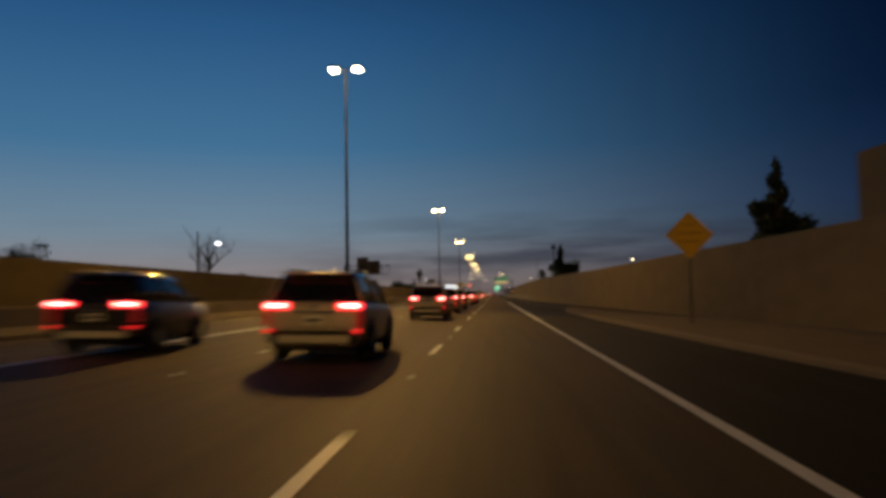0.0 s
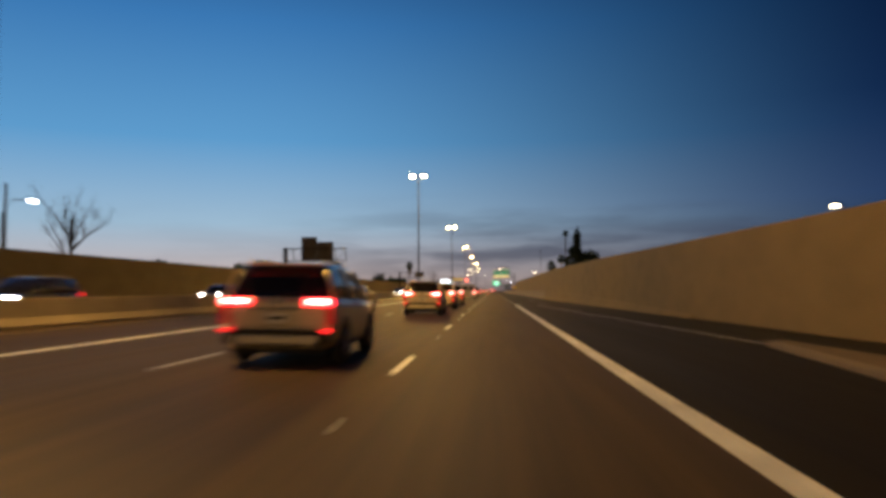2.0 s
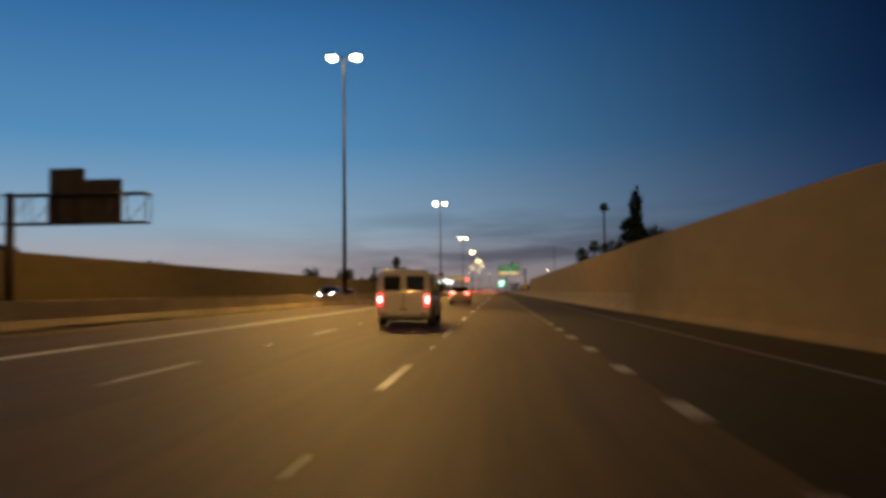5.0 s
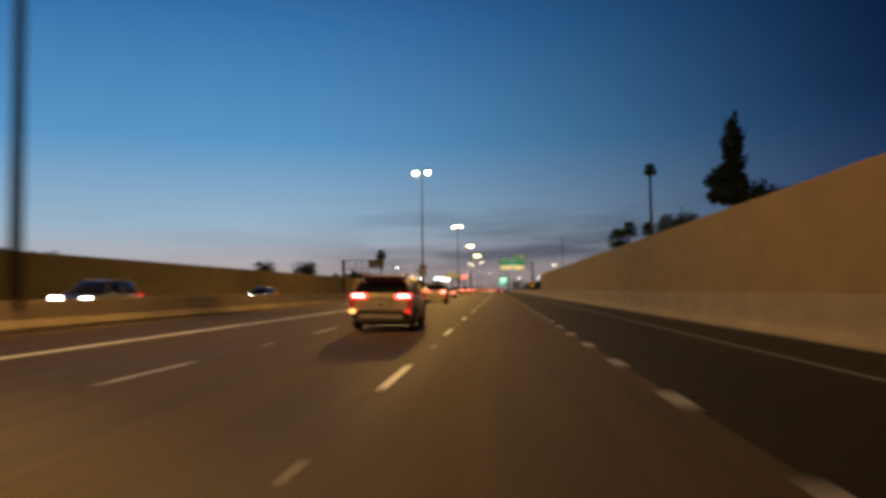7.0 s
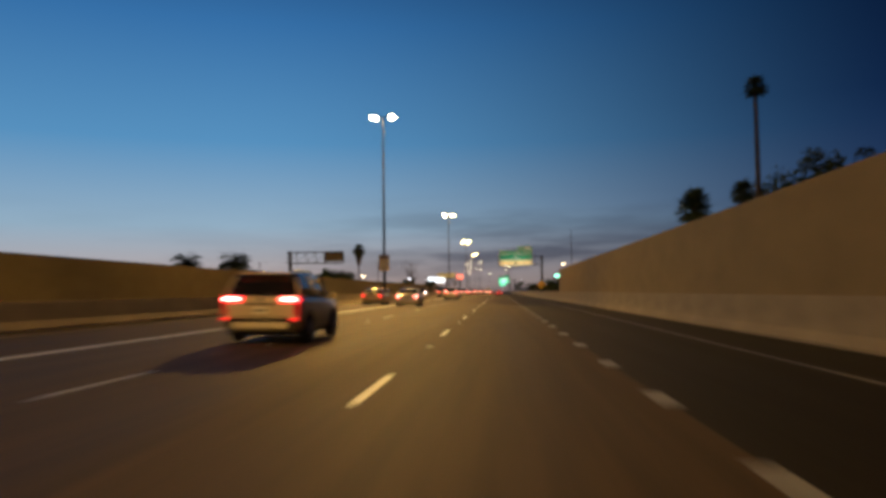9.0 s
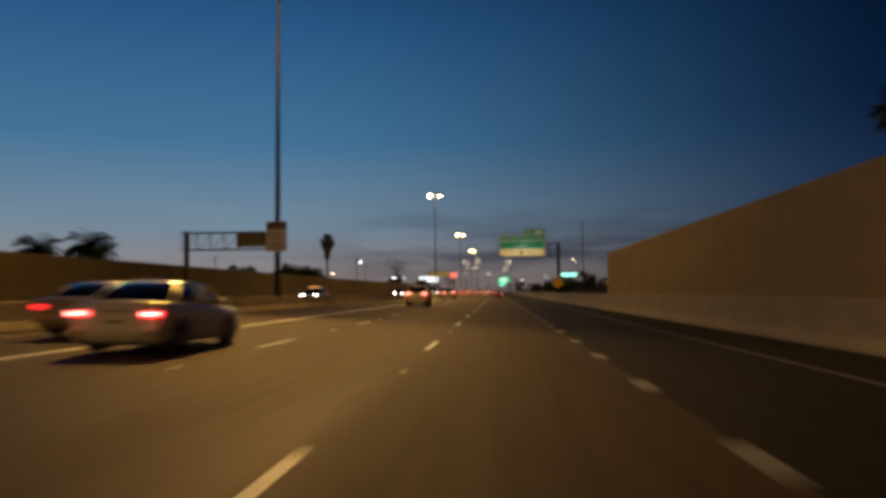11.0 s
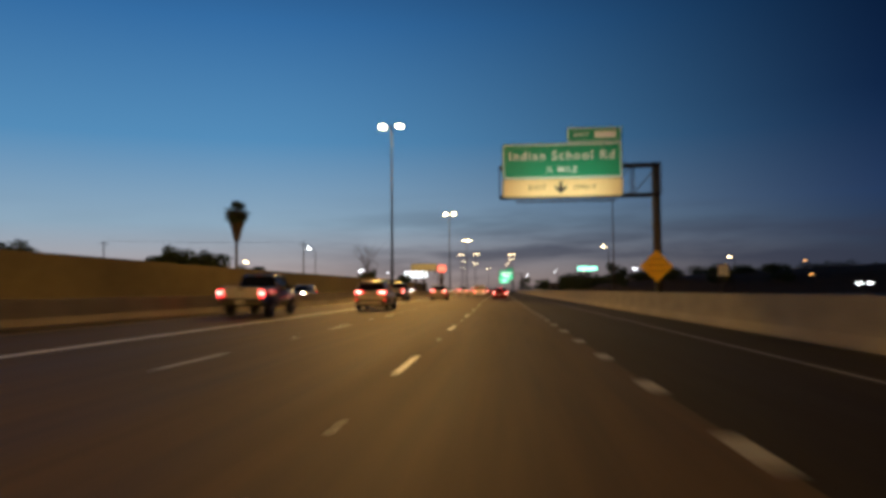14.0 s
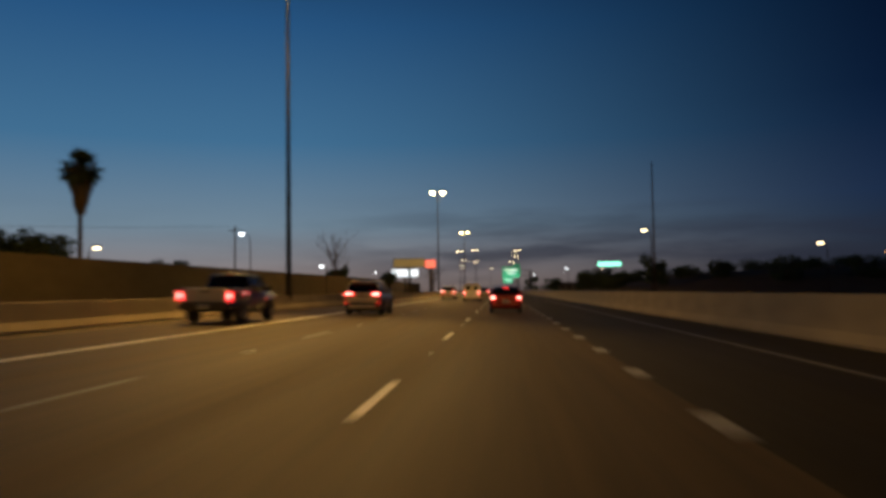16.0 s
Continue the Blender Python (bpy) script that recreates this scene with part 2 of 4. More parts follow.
def loft(sections, cap=True, smooth=True, closed=True):
    """Skin through loops of equally many points."""
    bm = bmesh.new()
    loops = [[bm.verts.new(p) for p in s] for s in sections]
    n = len(loops[0])
    for a, b in zip(loops, loops[1:]):
        for i in range(n if closed else n - 1):
            j = (i + 1) % n
            bm.faces.new((a[i], a[j], b[j], b[i])).smooth = smooth
    if cap and closed:
        bm.faces.new(loops[0][::-1])
        bm.faces.new(loops[-1])
    bmesh.ops.recalc_face_normals(bm, faces=bm.faces[:])
    return bm


def tube(points, radii, seg=10):
    """A tapered tube along points."""
    pts = [Vector(p) for p in points]
    secs = []
    for i, p in enumerate(pts):
        d = (pts[min(i + 1, len(pts) - 1)] - pts[max(i - 1, 0)]).normalized()
        a = d.orthogonal().normalized() if abs(d.z) < 0.9 else Vector((1, 0, 0)).cross(d).normalized()
        b = d.cross(a)
        r = radii[i] if isinstance(radii, (list, tuple)) else radii
        secs.append([p + r * (math.cos(2 * math.pi * k / seg) * a + math.sin(2 * math.pi * k / seg) * b) for k in range(seg)])
    return loft(secs)


def joined(*bms):
    out = bmesh.new()
    for b in bms:
        me = bpy.data.meshes.new("piece")
        b.to_mesh(me)
        b.free()
        out.from_mesh(me)
        bpy.data.meshes.remove(me)
    return out


def mesh_from(name, verts, faces, mat, smooth=False):
    me = bpy.data.meshes.new(name)
    me.from_pydata(verts, [], faces)
    me.materials.append(mat)
    if smooth:
        me.polygons.foreach_set("use_smooth", [True] * len(me.polygons))
    return me


def gz(x):
    """Height of the pavement: it falls to the outside, with its crown at the median."""
    return 0.276 - 0.019 * (x + 12.75) if x > -12.75 else 0.276 + 0.019 * (x + 12.75)


# ---- the setting -------------------------------------------------------------


def sheet(xs, ys, height, lift=0.0):
    bm = bmesh.new()
    grid = [[bm.verts.new((x, y, height(x, y) + lift)) for x in xs] for y in ys]
    for a, b in zip(grid, grid[1:]):
        for i in range(len(xs) - 1):
            bm.faces.new((a[i], a[i + 1], b[i + 1], b[i]))
    return bm


def setting(name, bm, mat, label, category):
    return tagged(part(name, bm, mat), label, category, kind="structure")


def land(x, y):
    if -38 < x < 24:
        return -0.55
    return -0.6 + 0.5 * noise.noise(Vector((x * 0.01, y * 0.01, 0)))


xs = [-2600, -1200, -600, -300, -160, -100, -70, -50, -40, -37, 0, 20, 30, 45, 70, 100, 160, 300, 600, 1200, 2600]
ys = [-600, -200, -100, 0, 100, 200, 300, 400, 500, 600, 750, 900, 1200, 1700, 2400, 3400]
setting("ground", sheet(xs, ys, land), M["dirt"], "dry brown desert ground beside the freeway", "ground")
road_ys = [-120 + 20 * i for i in range(56)]
setting("road", sheet([-12.6, -11, -7.32, -3.66, 0, 3.70], road_ys, lambda x, y: gz(x)), M["concrete_road"],
        "brownish concrete freeway lanes with faint tyre tracks", "road")
setting("road_auxiliary_lane", sheet([3.70, 7.3, 9.6], road_ys, lambda x, y: gz(x)), M["asphalt"],
        "dark asphalt auxiliary lane and shoulder", "road")
setting("road_opposite", sheet([-36.9, -30, -24, -18, -12.9], road_ys, lambda x, y: gz(x)), M["concrete_road"],
        "concrete lanes of the opposite carriageway", "road")


def ramp_ground():
    """Asphalt of the entrance ramp, between the shoulder and the curving wall."""
    secs = [(-120, 9.6, 32.5), (-40, 9.6, 22.4), (0, 9.6, 17.9), (30, 9.6, 15.4), (53, 9.6, 13.6), (76, 9.6, 12.5), (112, 9.6, 11.6), (150, 9.6, 10.6), (175, 9.6, 10.4), (700, 9.6, 10.4)]
    bm = bmesh.new()
    rows = [(bm.verts.new((a, y, gz(a))), bm.verts.new((b, y, gz(b)))) for y, a, b in secs]
    for p, q in zip(rows, rows[1:]):
        bm.faces.new((p[0], p[1], q[1], q[0]))
    return bm


setting("road_ramp", ramp_ground(), M["asphalt"], "dark asphalt of the merging entrance ramp", "road")


def embankment():
    """Earth bank of the far exit ramp, rising away from the freeway."""
    bm = bmesh.new()
    rows = []
    for i in range(27):
        x = 22 + 6 * i
        z = min(2.2, 0.4 * i) + 0.05 * x
        wob = 0.3 * noise.noise(Vector((x * 0.07, 3.1, 0)))
        rows.append([bm.verts.new(p) for p in ((x, 570, -0.6), (x, 578, 0.25 * z + wob), (x, 588, 0.72 * z + wob), (x, 598, z + wob), (x, 606, z + 0.1), (x, 636, -0.6))])
    for p, q in zip(rows, rows[1:]):
        for j in range(5):
            bm.faces.new((p[j], q[j], q[j + 1], p[j + 1]))
    return bm


setting("embankment", embankment(), M["gravel"], "dark earth bank of the far exit ramp", "embankment")


def strip(x0, x1, y0, y1, name="marking", mat="paint", parent=None, bend=None):
    """A painted strip 4 mm above the pavement."""
    n = max(1, int((y1 - y0) / 6))
    bm = bmesh.new()
    rows = []
    for i in range(n + 1):
        y = y0 + (y1 - y0) * i / n
        o = bend(y) if bend else 0.0
        rows.append([bm.verts.new((x + o, y, gz(x + o) + 0.004)) for x in (x0, x1)])
    for a, b in zip(rows, rows[1:]):
        bm.faces.new((a[0], a[1], b[1], b[0]))
    return part(name, bm, M[mat], parent)


lines = thing("road_markings", "white and yellow painted lane lines", "road marking", pose(0, 0, 0), kind="structure")
strip(-7.44, -7.20, -120, 900, "solid_line", "paint", lines)
strip(-11.25, -11.12, -120, 900, "edge_line", "paint_yellow", lines)
strip(3.56, 3.72, -120, 38, "solid_line", "paint", lines)
strip(3.50, 3.80, 38, 122.2, "wide_solid_line", "paint", lines)
strip(7.10, 7.24, 138, 900, "edge_line", "paint_dull", lines)
# the ramp's own line runs in and stops short of the wide line
strip(7.10, 7.24, 60, 123, "ramp_line", "paint_faded", lines, bend=lambda y: float(np.interp(y, (60, 80, 91, 100, 110, 123), (2.3, 0.95, 0.32, -0.38, -0.85, -1.5))))


def dash_mesh(width, length, mat):
    w = width / 2
    return mesh_from("lane_dash", [(-w, 0, w * 0.019), (w, 0, -w * 0.019), (w, length, -w * 0.019), (-w, length, w * 0.019)],
                     [(0, 1, 2, 3)], M[mat])


white_dash = dash_mesh(0.13, 3.05, "paint")
dull_dash = dash_mesh(0.13, 3.05, "paint_dull")
faint_dash = dash_mesh(0.13, 3.05, "paint_faded")
wide_dash = dash_mesh(0.26, 1.25, "paint_worn")
# each lane dash is shifted along the road to fit the camera's view
STRAY_Y = (5, 18, 29, 42, 54, 66, 80, 92, 104, 117, 165, 189, 201, 212, 224, 236, 262, 286, 298, 310, 322, 335, 347, 359, 371, 383, 395, 408, 500)
STRAY = (0, 0.6, -1.0, 0.3, -0.4, -0.5, 1.2, 1.1, 0.3, 1.8, 0.3, 1.2, 0.6, -1.1, -0.2, -1.1, 2.0, 5.3, 5.0, 2.2, 1.9, 2.0, 1.8, -0.2, 0.5, 0.2, -1.8, -0.7, 0)
stud_me = mesh_from("road_stud", [(-0.05, -0.05, 0), (0.05, -0.05, 0), (0.05, 0.05, 0), (-0.05, 0.05, 0), (-0.04, -0.015, 0.014), (0.04, -0.015, 0.014), (0.04, 0.015, 0.014), (-0.04, 0.015, 0.014)],
                    [(0, 1, 5, 4), (1, 2, 6, 5), (2, 3, 7, 6), (3, 0, 4, 7), (4, 5, 6, 7)], M["paint"])
for i in range(-6, 62):
    y = 6.95 + 12.19 * i - 3.05
    y += float(np.interp(y, STRAY_Y, STRAY))
    shared("lane_dash", white_dash, lines, pose(0.04, y, gz(0.04) + 0.004))
    shared("lane_dash", faint_dash if y < 392 else dull_dash, lines, pose(-3.72, y, gz(-3.72) + 0.004))
    # a raised marker stands in the middle of each gap
    for x in (0.10, -3.66):
        shared("road_stud", stud_me, lines, pose(x, y - 4.55, gz(x) + 0.002))
DOT_Y = (120, 172, 187, 200, 222, 237, 292, 298, 306, 318, 328, 341, 353, 367, 380, 392, 407, 500)
DOT_STRAY = (3.5, 2.0, 2.5, 2.1, 1.0, 0.0, 3.3, 3.7, 2.6, 3.7, 4.3, 3.4, 2.4, 2.6, 2.0, 0.4, 1.1, 1.1)
for i in range(1, 90):
    y = 120.3 + 4.572 * i
    y += float(np.interp(y, DOT_Y, DOT_STRAY))
    shared("dotted_line", wide_dash, lines, pose(3.66, y, gz(3.66) + 0.004))

# gore between the lanes and the ramp, raised behind a concrete kerb
GORE_L = [(-90, 10.8), (-30, 8.6), (0, 7.8), (20, 7.05), (40, 6.62), (58, 6.75), (72, 8.3)]
GORE_R = [(-90, 25.0), (-30, 19.0), (0, 16.2), (20, 14.4), (40, 12.6), (58, 9.8), (72, 8.9)]


def gore():
    bm = bmesh.new()
    rows = []
    for (y, a), (_, b) in zip(GORE_L, GORE_R):
        a += 0.15
        mid = [a + (b - a) * k / 4 for k in range(5)]
        rows.append([bm.verts.new((x, y, gz(x) + 0.13 + 0.05 * math.sin(math.pi * k / 4))) for k, x in enumerate(mid)])
    for p, q in zip(rows, rows[1:]):
        for i in range(4):
            bm.faces.new((p[i], p[i + 1], q[i + 1], q[i]))
    return bm


def kerb_sections(line):
    out = []
    for y, x in line:
        z = gz(x)
        out.append([(x, y, z - 0.1), (x, y, z + 0.10), (x + 0.03, y, z + 0.15), (x + 0.16, y, z + 0.15), (x + 0.16, y, z - 0.1)])
    return out


setting("gore_ground", gore(), M["gravel"], "tan gravel gore between lanes and ramp", "ground")
setting("kerb", loft(kerb_sections(GORE_L), smooth=False), M["kerb"], "pale concrete kerb along the gravel gore", "kerb")


def barrier_sections(x0, side, ys, zbase, height):
    """The profile of a concrete safety barrier; side +1 turns its face to -x."""
    prof = [(0, -0.3), (0, 0.08), (0.13, 0.33), (0.22, height), (0.42, height), (0.42, -0.3)]
    return [[(x0 + side * px, y, zbase + pz) for px, pz in prof] for y in ys]




def median_sections(ys):
    z = gz(-12.3)
    prof = [(-12.16, -0.2), (-12.16, 0.07), (-12.34, 0.31), (-12.46, 0.86), (-12.48, 0.88), (-12.82, 0.88), (-12.84, 0.86), (-12.96, 0.31), (-13.14, 0.07), (-13.14, -0.2)]
    return [[(x, y, z + pz) for x, pz in prof] for y in ys]


median = thing("median_barrier", "weathered tan concrete median safety barrier", "barrier", pose(0, 0, 0), kind="structure")
barrier_r = thing("roadside_barrier", "weathered tan concrete roadside safety barrier", "barrier", pose(0, 0, 0), kind="structure")


def segments(parent, make, y0, y1, step, mat):
    """Cast lengths of barrier with open joints between them; alike ones share a mesh."""
    me = None
    y = y0
    while y < y1:
        if me is None:
            ob = part("barrier_segment", loft(make([0, step - 0.025]), smooth=False), mat, parent)
            me = ob.data
            ob.location = (0, y, 0)
        else:
            shared("barrier_segment", me, parent, pose(0, y, 0))
        y += step


segments(median, median_sections, -120, 880, 6.1, M["median"])
segments(barrier_r, lambda ys: barrier_sections(9.62, 1, ys, gz(9.62), 1.23), 176, 700, 6.1, M["barrier"])


def flare():
    """The barrier's first length, which grows out of the foot of the curving wall."""
    secs = []
    for y in range(92, 177, 6):
        x = np.interp(y, [76, 95, 112, 132, 150, 175], [11.8, 11.3, 10.9, 10.3, 9.85, 9.62])
        h = np.interp(y, [90, 150], [0.12, 1.23])
        prof = [(0, -0.3), (0, 0.06 * h), (0.13, 0.27 * h), (0.22, h), (0.42, h), (0.42, -0.3)]
        secs.append([(x + px, y, gz(x) + pz) for px, pz in prof])
    secs[-1] = [(px, 175.98, pz) for px, _, pz in secs[-1]]
    return loft(secs, smooth=False)


part("barrier_flare", flare(), M["wall"], barrier_r, "low tapering barrier foot along the wall")


def wall_along(line, tops, thick, bottom=-0.8):
    """An upright wall with its face along the line of (y, x); the top follows."""
    secs = []
    for (y, x), z in zip(line, tops):
        secs.append([(x, y, bottom), (x, y, z - 0.02), (x + 0.02, y, z), (x + thick - 0.02, y, z), (x + thick, y, z - 0.02), (x + thick, y, bottom)])
    return loft(secs, smooth=False)


WALL_R = [(-120, 32.0), (-40, 22.0), (0, 17.6), (18, 16.0), (30, 15.0), (53, 13.2), (76, 12.1), (95, 11.6), (112, 11.2), (132, 10.6), (150, 10.15), (175, 9.93), (250, 9.93), (331.5, 9.93)]
TOPS_R = [4.1, 4.0, 3.9, 3.86, 3.85, 3.7, 3.66, 3.8, 3.95, 4.05, 4.12, 4.15, 4.15, 4.15]
setting("wall_right", wall_along(WALL_R, TOPS_R, 0.3), M["wall"], "tan concrete sound wall along the freeway", "wall")
setting("wall_high", wall_along([(-120, 33.5), (-40, 23.6), (0, 20.0), (34.3, 17.3)], [7.4, 7.4, 7.3, 7.2], 0.4), M["wall"],
        "taller tan concrete wall section beside the ramp", "wall")
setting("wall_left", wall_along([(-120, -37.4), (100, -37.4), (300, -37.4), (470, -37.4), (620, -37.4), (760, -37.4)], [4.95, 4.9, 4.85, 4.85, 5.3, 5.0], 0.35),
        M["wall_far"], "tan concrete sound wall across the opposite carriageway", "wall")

# ---- street furniture ---------------------------------------------------------


def mast_lamp(m, lens="lens"):
    """Tall median mast with two lamp heads; base at the barrier's top."""
    t = thing("street_lamp", "tall galvanized twin-head freeway lamp, lit warm white", "street lamp", m, "median lamps")
    top = LAMP_Z - m.translation.z
    part("pole", tube([(0, 0, -0.3), (0, 0, 8), (0, 0, top - 0.2)], [0.20, 0.15, 0.10], 12), M["steel"], t)
    part("base_flange", boxes((0, 0, 0.04, 0.5, 0.42, 0.08), bevel=0.02), M["steel_dark"], t)
    part("cross_arm", tube([(-1.0, 0, top - 0.15), (0, 0, top - 0.2), (1.0, 0, top - 0.15)], 0.05, 8), M["steel"], t)
    for s in (-1, 1):
        head = part("lamp_head", loft([[(s * 1.15 + r * math.cos(a) * 0.5, r * math.sin(a) * 0.32, top + z) for a in [k * math.pi / 6 for k in range(12)]]
                                       for z, r in ((-0.12, 0.98), (0.0, 1.0), (0.10, 0.8), (0.16, 0.35))]), M["steel_dark"], t)
        part("lens", loft([[(s * 1.15 + r * math.cos(a) * 0.5, r * math.sin(a) * 0.36, top + z) for a in [k * math.pi / 6 for k in range(12)]]
                           for z, r in ((-0.13, 0.98), (-0.26, 0.92), (-0.38, 0.7), (-0.45, 0.3))]), M[lens], head, "glowing warm lamp lens")
    return t


for ly in LAMP_YS:
    mast_lamp(pose(LAMP_X, ly, gz(-12.3) + 0.88))

# fainter lamps further along the curving freeway
for x, y, z in ((-20.5, 806, 22.4), (-11.9, 800, 22.6), (-24.0, 925, 22.4), (-17.5, 960, 22.4), (-31.0, 1040, 21.5), (-8.0, 1060, 20.5),
                (9.5, 800, 22.0), (10.2, 880, 22.2), (9.0, 985, 22.0)):
    mast_lamp(pose(x, y, -0.3) @ Matrix.Diagonal((1, 1, (z + 0.3) / (LAMP_Z + 0.3), 1)), "lens_far")


def small_lamp(x, y, z, lens, ground=-0.6, arm=1.2, label="roadside cobra-head lamp on a slim pole", size=0.45):
    t = thing("street_lamp", label, "street lamp", pose(x, y, ground), "distant street lamps")
    h = z - ground
    part("pole", tube([(arm, 0, 0), (arm, 0, h * 0.9), (arm * 0.7, 0, h + 0.15), (0.2, 0, h + 0.25)], [0.12, 0.09, 0.06, 0.05], 8), M["steel_dark"], t)
    head = part("lamp_head", boxes((0, 0, h + 0.2, size * 1.8, size * 0.9, 0.16), bevel=0.05), M["steel_dark"], t)
    part("lens", boxes((0, 0, h + 0.02, size * 1.5, size * 0.8, 0.2), bevel=0.06), M[lens], head, "glowing lens")
    return t


for x, y, z, lens, arm, size in ((-45.3, 128, 10.7, "lens_white", -3.2, 0.55), (35.1, 129.8, 9.3, "lens_far", 1.2, 0.5), (35.1, 129.6, 8.5, "lens_far", 0.9, 0.4), (26.8, 142, 7.15, "lens_far", 1.0, 0.22),
                                 (101.5, 605, 9.8, "lens_orange", 1.2, 0.7), (58.2, 539, 8.8, "lens_far", 1.2, 0.6), (66.0, 715, 10.4, "lens_white", 1.5, 1.5),
                                 (28.3, 543.5, 12.0, "lens_far", 1.2, 0.65), (-45.2, 533, 12.0, "lens_white", 1.6, 0.6), (-43.4, 480, 6.6, "lens_far", -1.0, 0.45),
                                 (-37.4, 562, 6.9, "lens_white", 1.0, 0.6), (40.5, 700, 9.0, "lens_far", 1.0, 0.5), (83.5, 554, 4.5, "lens_orange", 1.0, 0.6),
                                 (18.5, 800, 9.5, "lens_white", 1.0, 0.6), (94.9, 553, 1.9, "lens_white", 0.8, 0.8), (97.7, 553, 1.9, "lens_white", 0.8, 0.8), (27.0, 640, 4.5, "lens_white", 1.0, 0.4),
                                 (36, 690, 3.8, "lens_far", 0.8, 0.4), (31.8, 762, 10.8, "lens_white", 0.8, 0.7), (-58, 760, 10.5, "lens_white", 0.8, 0.6)):
    small_lamp(x, y, z, lens, arm=arm, size=size)


def utility_pole(x, y, top, arms=True):
    t = thing("utility_pole", "dark wooden utility pole behind the sound wall", "pole", pose(x, y, -0.6))
    part("pole", tube([(0, 0, 0), (0, 0, top + 0.6)], [0.2, 0.13], 8), M["bark"], t)
    if arms:
        part("crossarm", boxes((0, 0, top - 0.1, 2.4, 0.12, 0.14), bevel=0.02), M["bark"], t)


utility_pole(-49.8, 130.4, 13.0, False)
utility_pole(-46.8, 534, 13.6)
utility_pole(33.2, 560, 27.5, False)
utility_pole(-92.0, 522, 13.8)
power_line = thing("power_line", "two thin dark wires strung between utility poles", "power line", pose(0, 0, 0))
for o in (-1.0, 1.0):
    part("wire", tube([(-46.8 + o - 4.52 * k, 534 - 1.2 * k, 13.65 + 0.012 * (k - 5) ** 2 - 0.3 + 0.02 * k) for k in range(11)], 0.014, 5), M["steel_dark"], power_line)

# ---- signs ----------------------------------------------------------------------


def board(x0, x1, z0, z1, y, depth=0.06, corner=0.15):
    """An upright sign panel with rounded corners, facing -y."""
    pts = []
    for cx, cz, a0 in ((x1 - corner, z1 - corner, 0), (x0 + corner, z1 - corner, 90), (x0 + corner, z0 + corner, 180), (x1 - corner, z0 + corner, 270)):
        for k in range(5):
            a = radians(a0 + 22.5 * k)
            pts.append((cx + corner * math.cos(a), cz + corner * math.sin(a)))
    return loft([[(px, y + d, pz) for px, pz in pts] for d in (0.0, depth)], smooth=False)


def lettering(body, size, x, y, z, mat, parent, name="legend", bold=0.012):
    c = bpy.data.curves.new("legend", "FONT")
    c.body, c.size, c.align_x, c.align_y, c.extrude, c.offset = body, size, "CENTER", "CENTER", 0.006, bold * size
    c.space_character = 1.22
    tmp = bpy.data.objects.new("legend_curve", c)
    scene.collection.objects.link(tmp)
    me = bpy.data.meshes.new_from_object(tmp.evaluated_get(bpy.context.evaluated_depsgraph_get()))
    bpy.data.objects.remove(tmp)
    # one part for each letter: islands that overlap across are one character
    bm = bmesh.new()
    bm.from_mesh(me)
    bpy.data.meshes.remove(me)
    seen, runs = set(), []
    for v in bm.verts:
        if v in seen:
            continue
        stack, isle = [v], []
        seen.add(v)
        while stack:
            a = stack.pop()
            isle.append(a)
            for e in a.link_edges:
                b = e.other_vert(a)
                if b not in seen:
                    seen.add(b)
                    stack.append(b)
        runs.append((min(a.co.x for a in isle), max(a.co.x for a in isle), isle))
    letters = []
    for lo, hi, isle in sorted(runs, key=lambda r: r[0]):
        if letters and lo < letters[-1][0] - 0.01 * size:
            letters[-1][0] = max(hi, letters[-1][0])
            letters[-1][1].update(isle)
        else:
            letters.append([hi, set(isle)])
    for _, keep in letters:
        place = {}
        one = bmesh.new()
        for f in bm.faces:
            if f.verts[0] in keep:
                for v in f.verts:
                    if v not in place:
                        place[v] = one.verts.new(v.co)
                one.faces.new([place[v] for v in f.verts])
        part("letter", one, mat, parent, m=pose(x, y, z, 90, 0, 0))
    bm.free()


def border(x0, x1, z0, z1, y, w=0.07):
    return boxes(((x0 + x1) / 2, y, z1 - w / 2, x1 - x0, 0.01, w), ((x0 + x1) / 2, y, z0 + w / 2, x1 - x0, 0.01, w),
                 (x0 + w / 2, y, (z0 + z1) / 2, w, 0.01, z1 - z0 - 2 * w), (x1 - w / 2, y, (z0 + z1) / 2, w, 0.01, z1 - z0 - 2 * w))


def truss(x0, x1, z0, z1, depth=0.9, bays=6):
    """Four chords and lacing."""
    bms = []
    for y in (0.0, depth):
        for z in (z0, z1):
            bms.append(tube([(x0, y, z), (x1, y, z)], 0.08, 8))
        for i in range(bays + 1):
            x = x0 + (x1 - x0) * i / bays
            bms.append(tube([(x, y, z0), (x, y, z1)], 0.035, 6))
    for i in range(bays):
        xa, xb = x0 + (x1 - x0) * i / bays, x0 + (x1 - x0) * (i + 1) / bays
        bms.append(tube([(xa, depth, z0), (xb, depth, z1)], 0.03, 6))
        bms.append(tube([(xa, 0, z1), (xa, depth, z1)], 0.03, 6))
    return joined(*bms)


def sign_fill(m, wide, watts):
    """A fill light added below a sign to brighten its panels."""
    d = bpy.data.lights.new("sign_fill_light", "AREA")
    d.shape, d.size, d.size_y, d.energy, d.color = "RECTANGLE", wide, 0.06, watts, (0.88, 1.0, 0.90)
    new("sign_fill_light", d).matrix_basis = m


def exit_sign(m):
    """Overhead exit sign on a cantilever; x and z as at its place beside the freeway."""
    t = thing("overhead_sign", "green overhead exit sign with yellow exit-only panel on a cantilever truss", "road sign", m)
    part("truss", truss(1.75, 11.2, 6.82, 8.6), M["steel_dark"], t, "dark steel box truss")
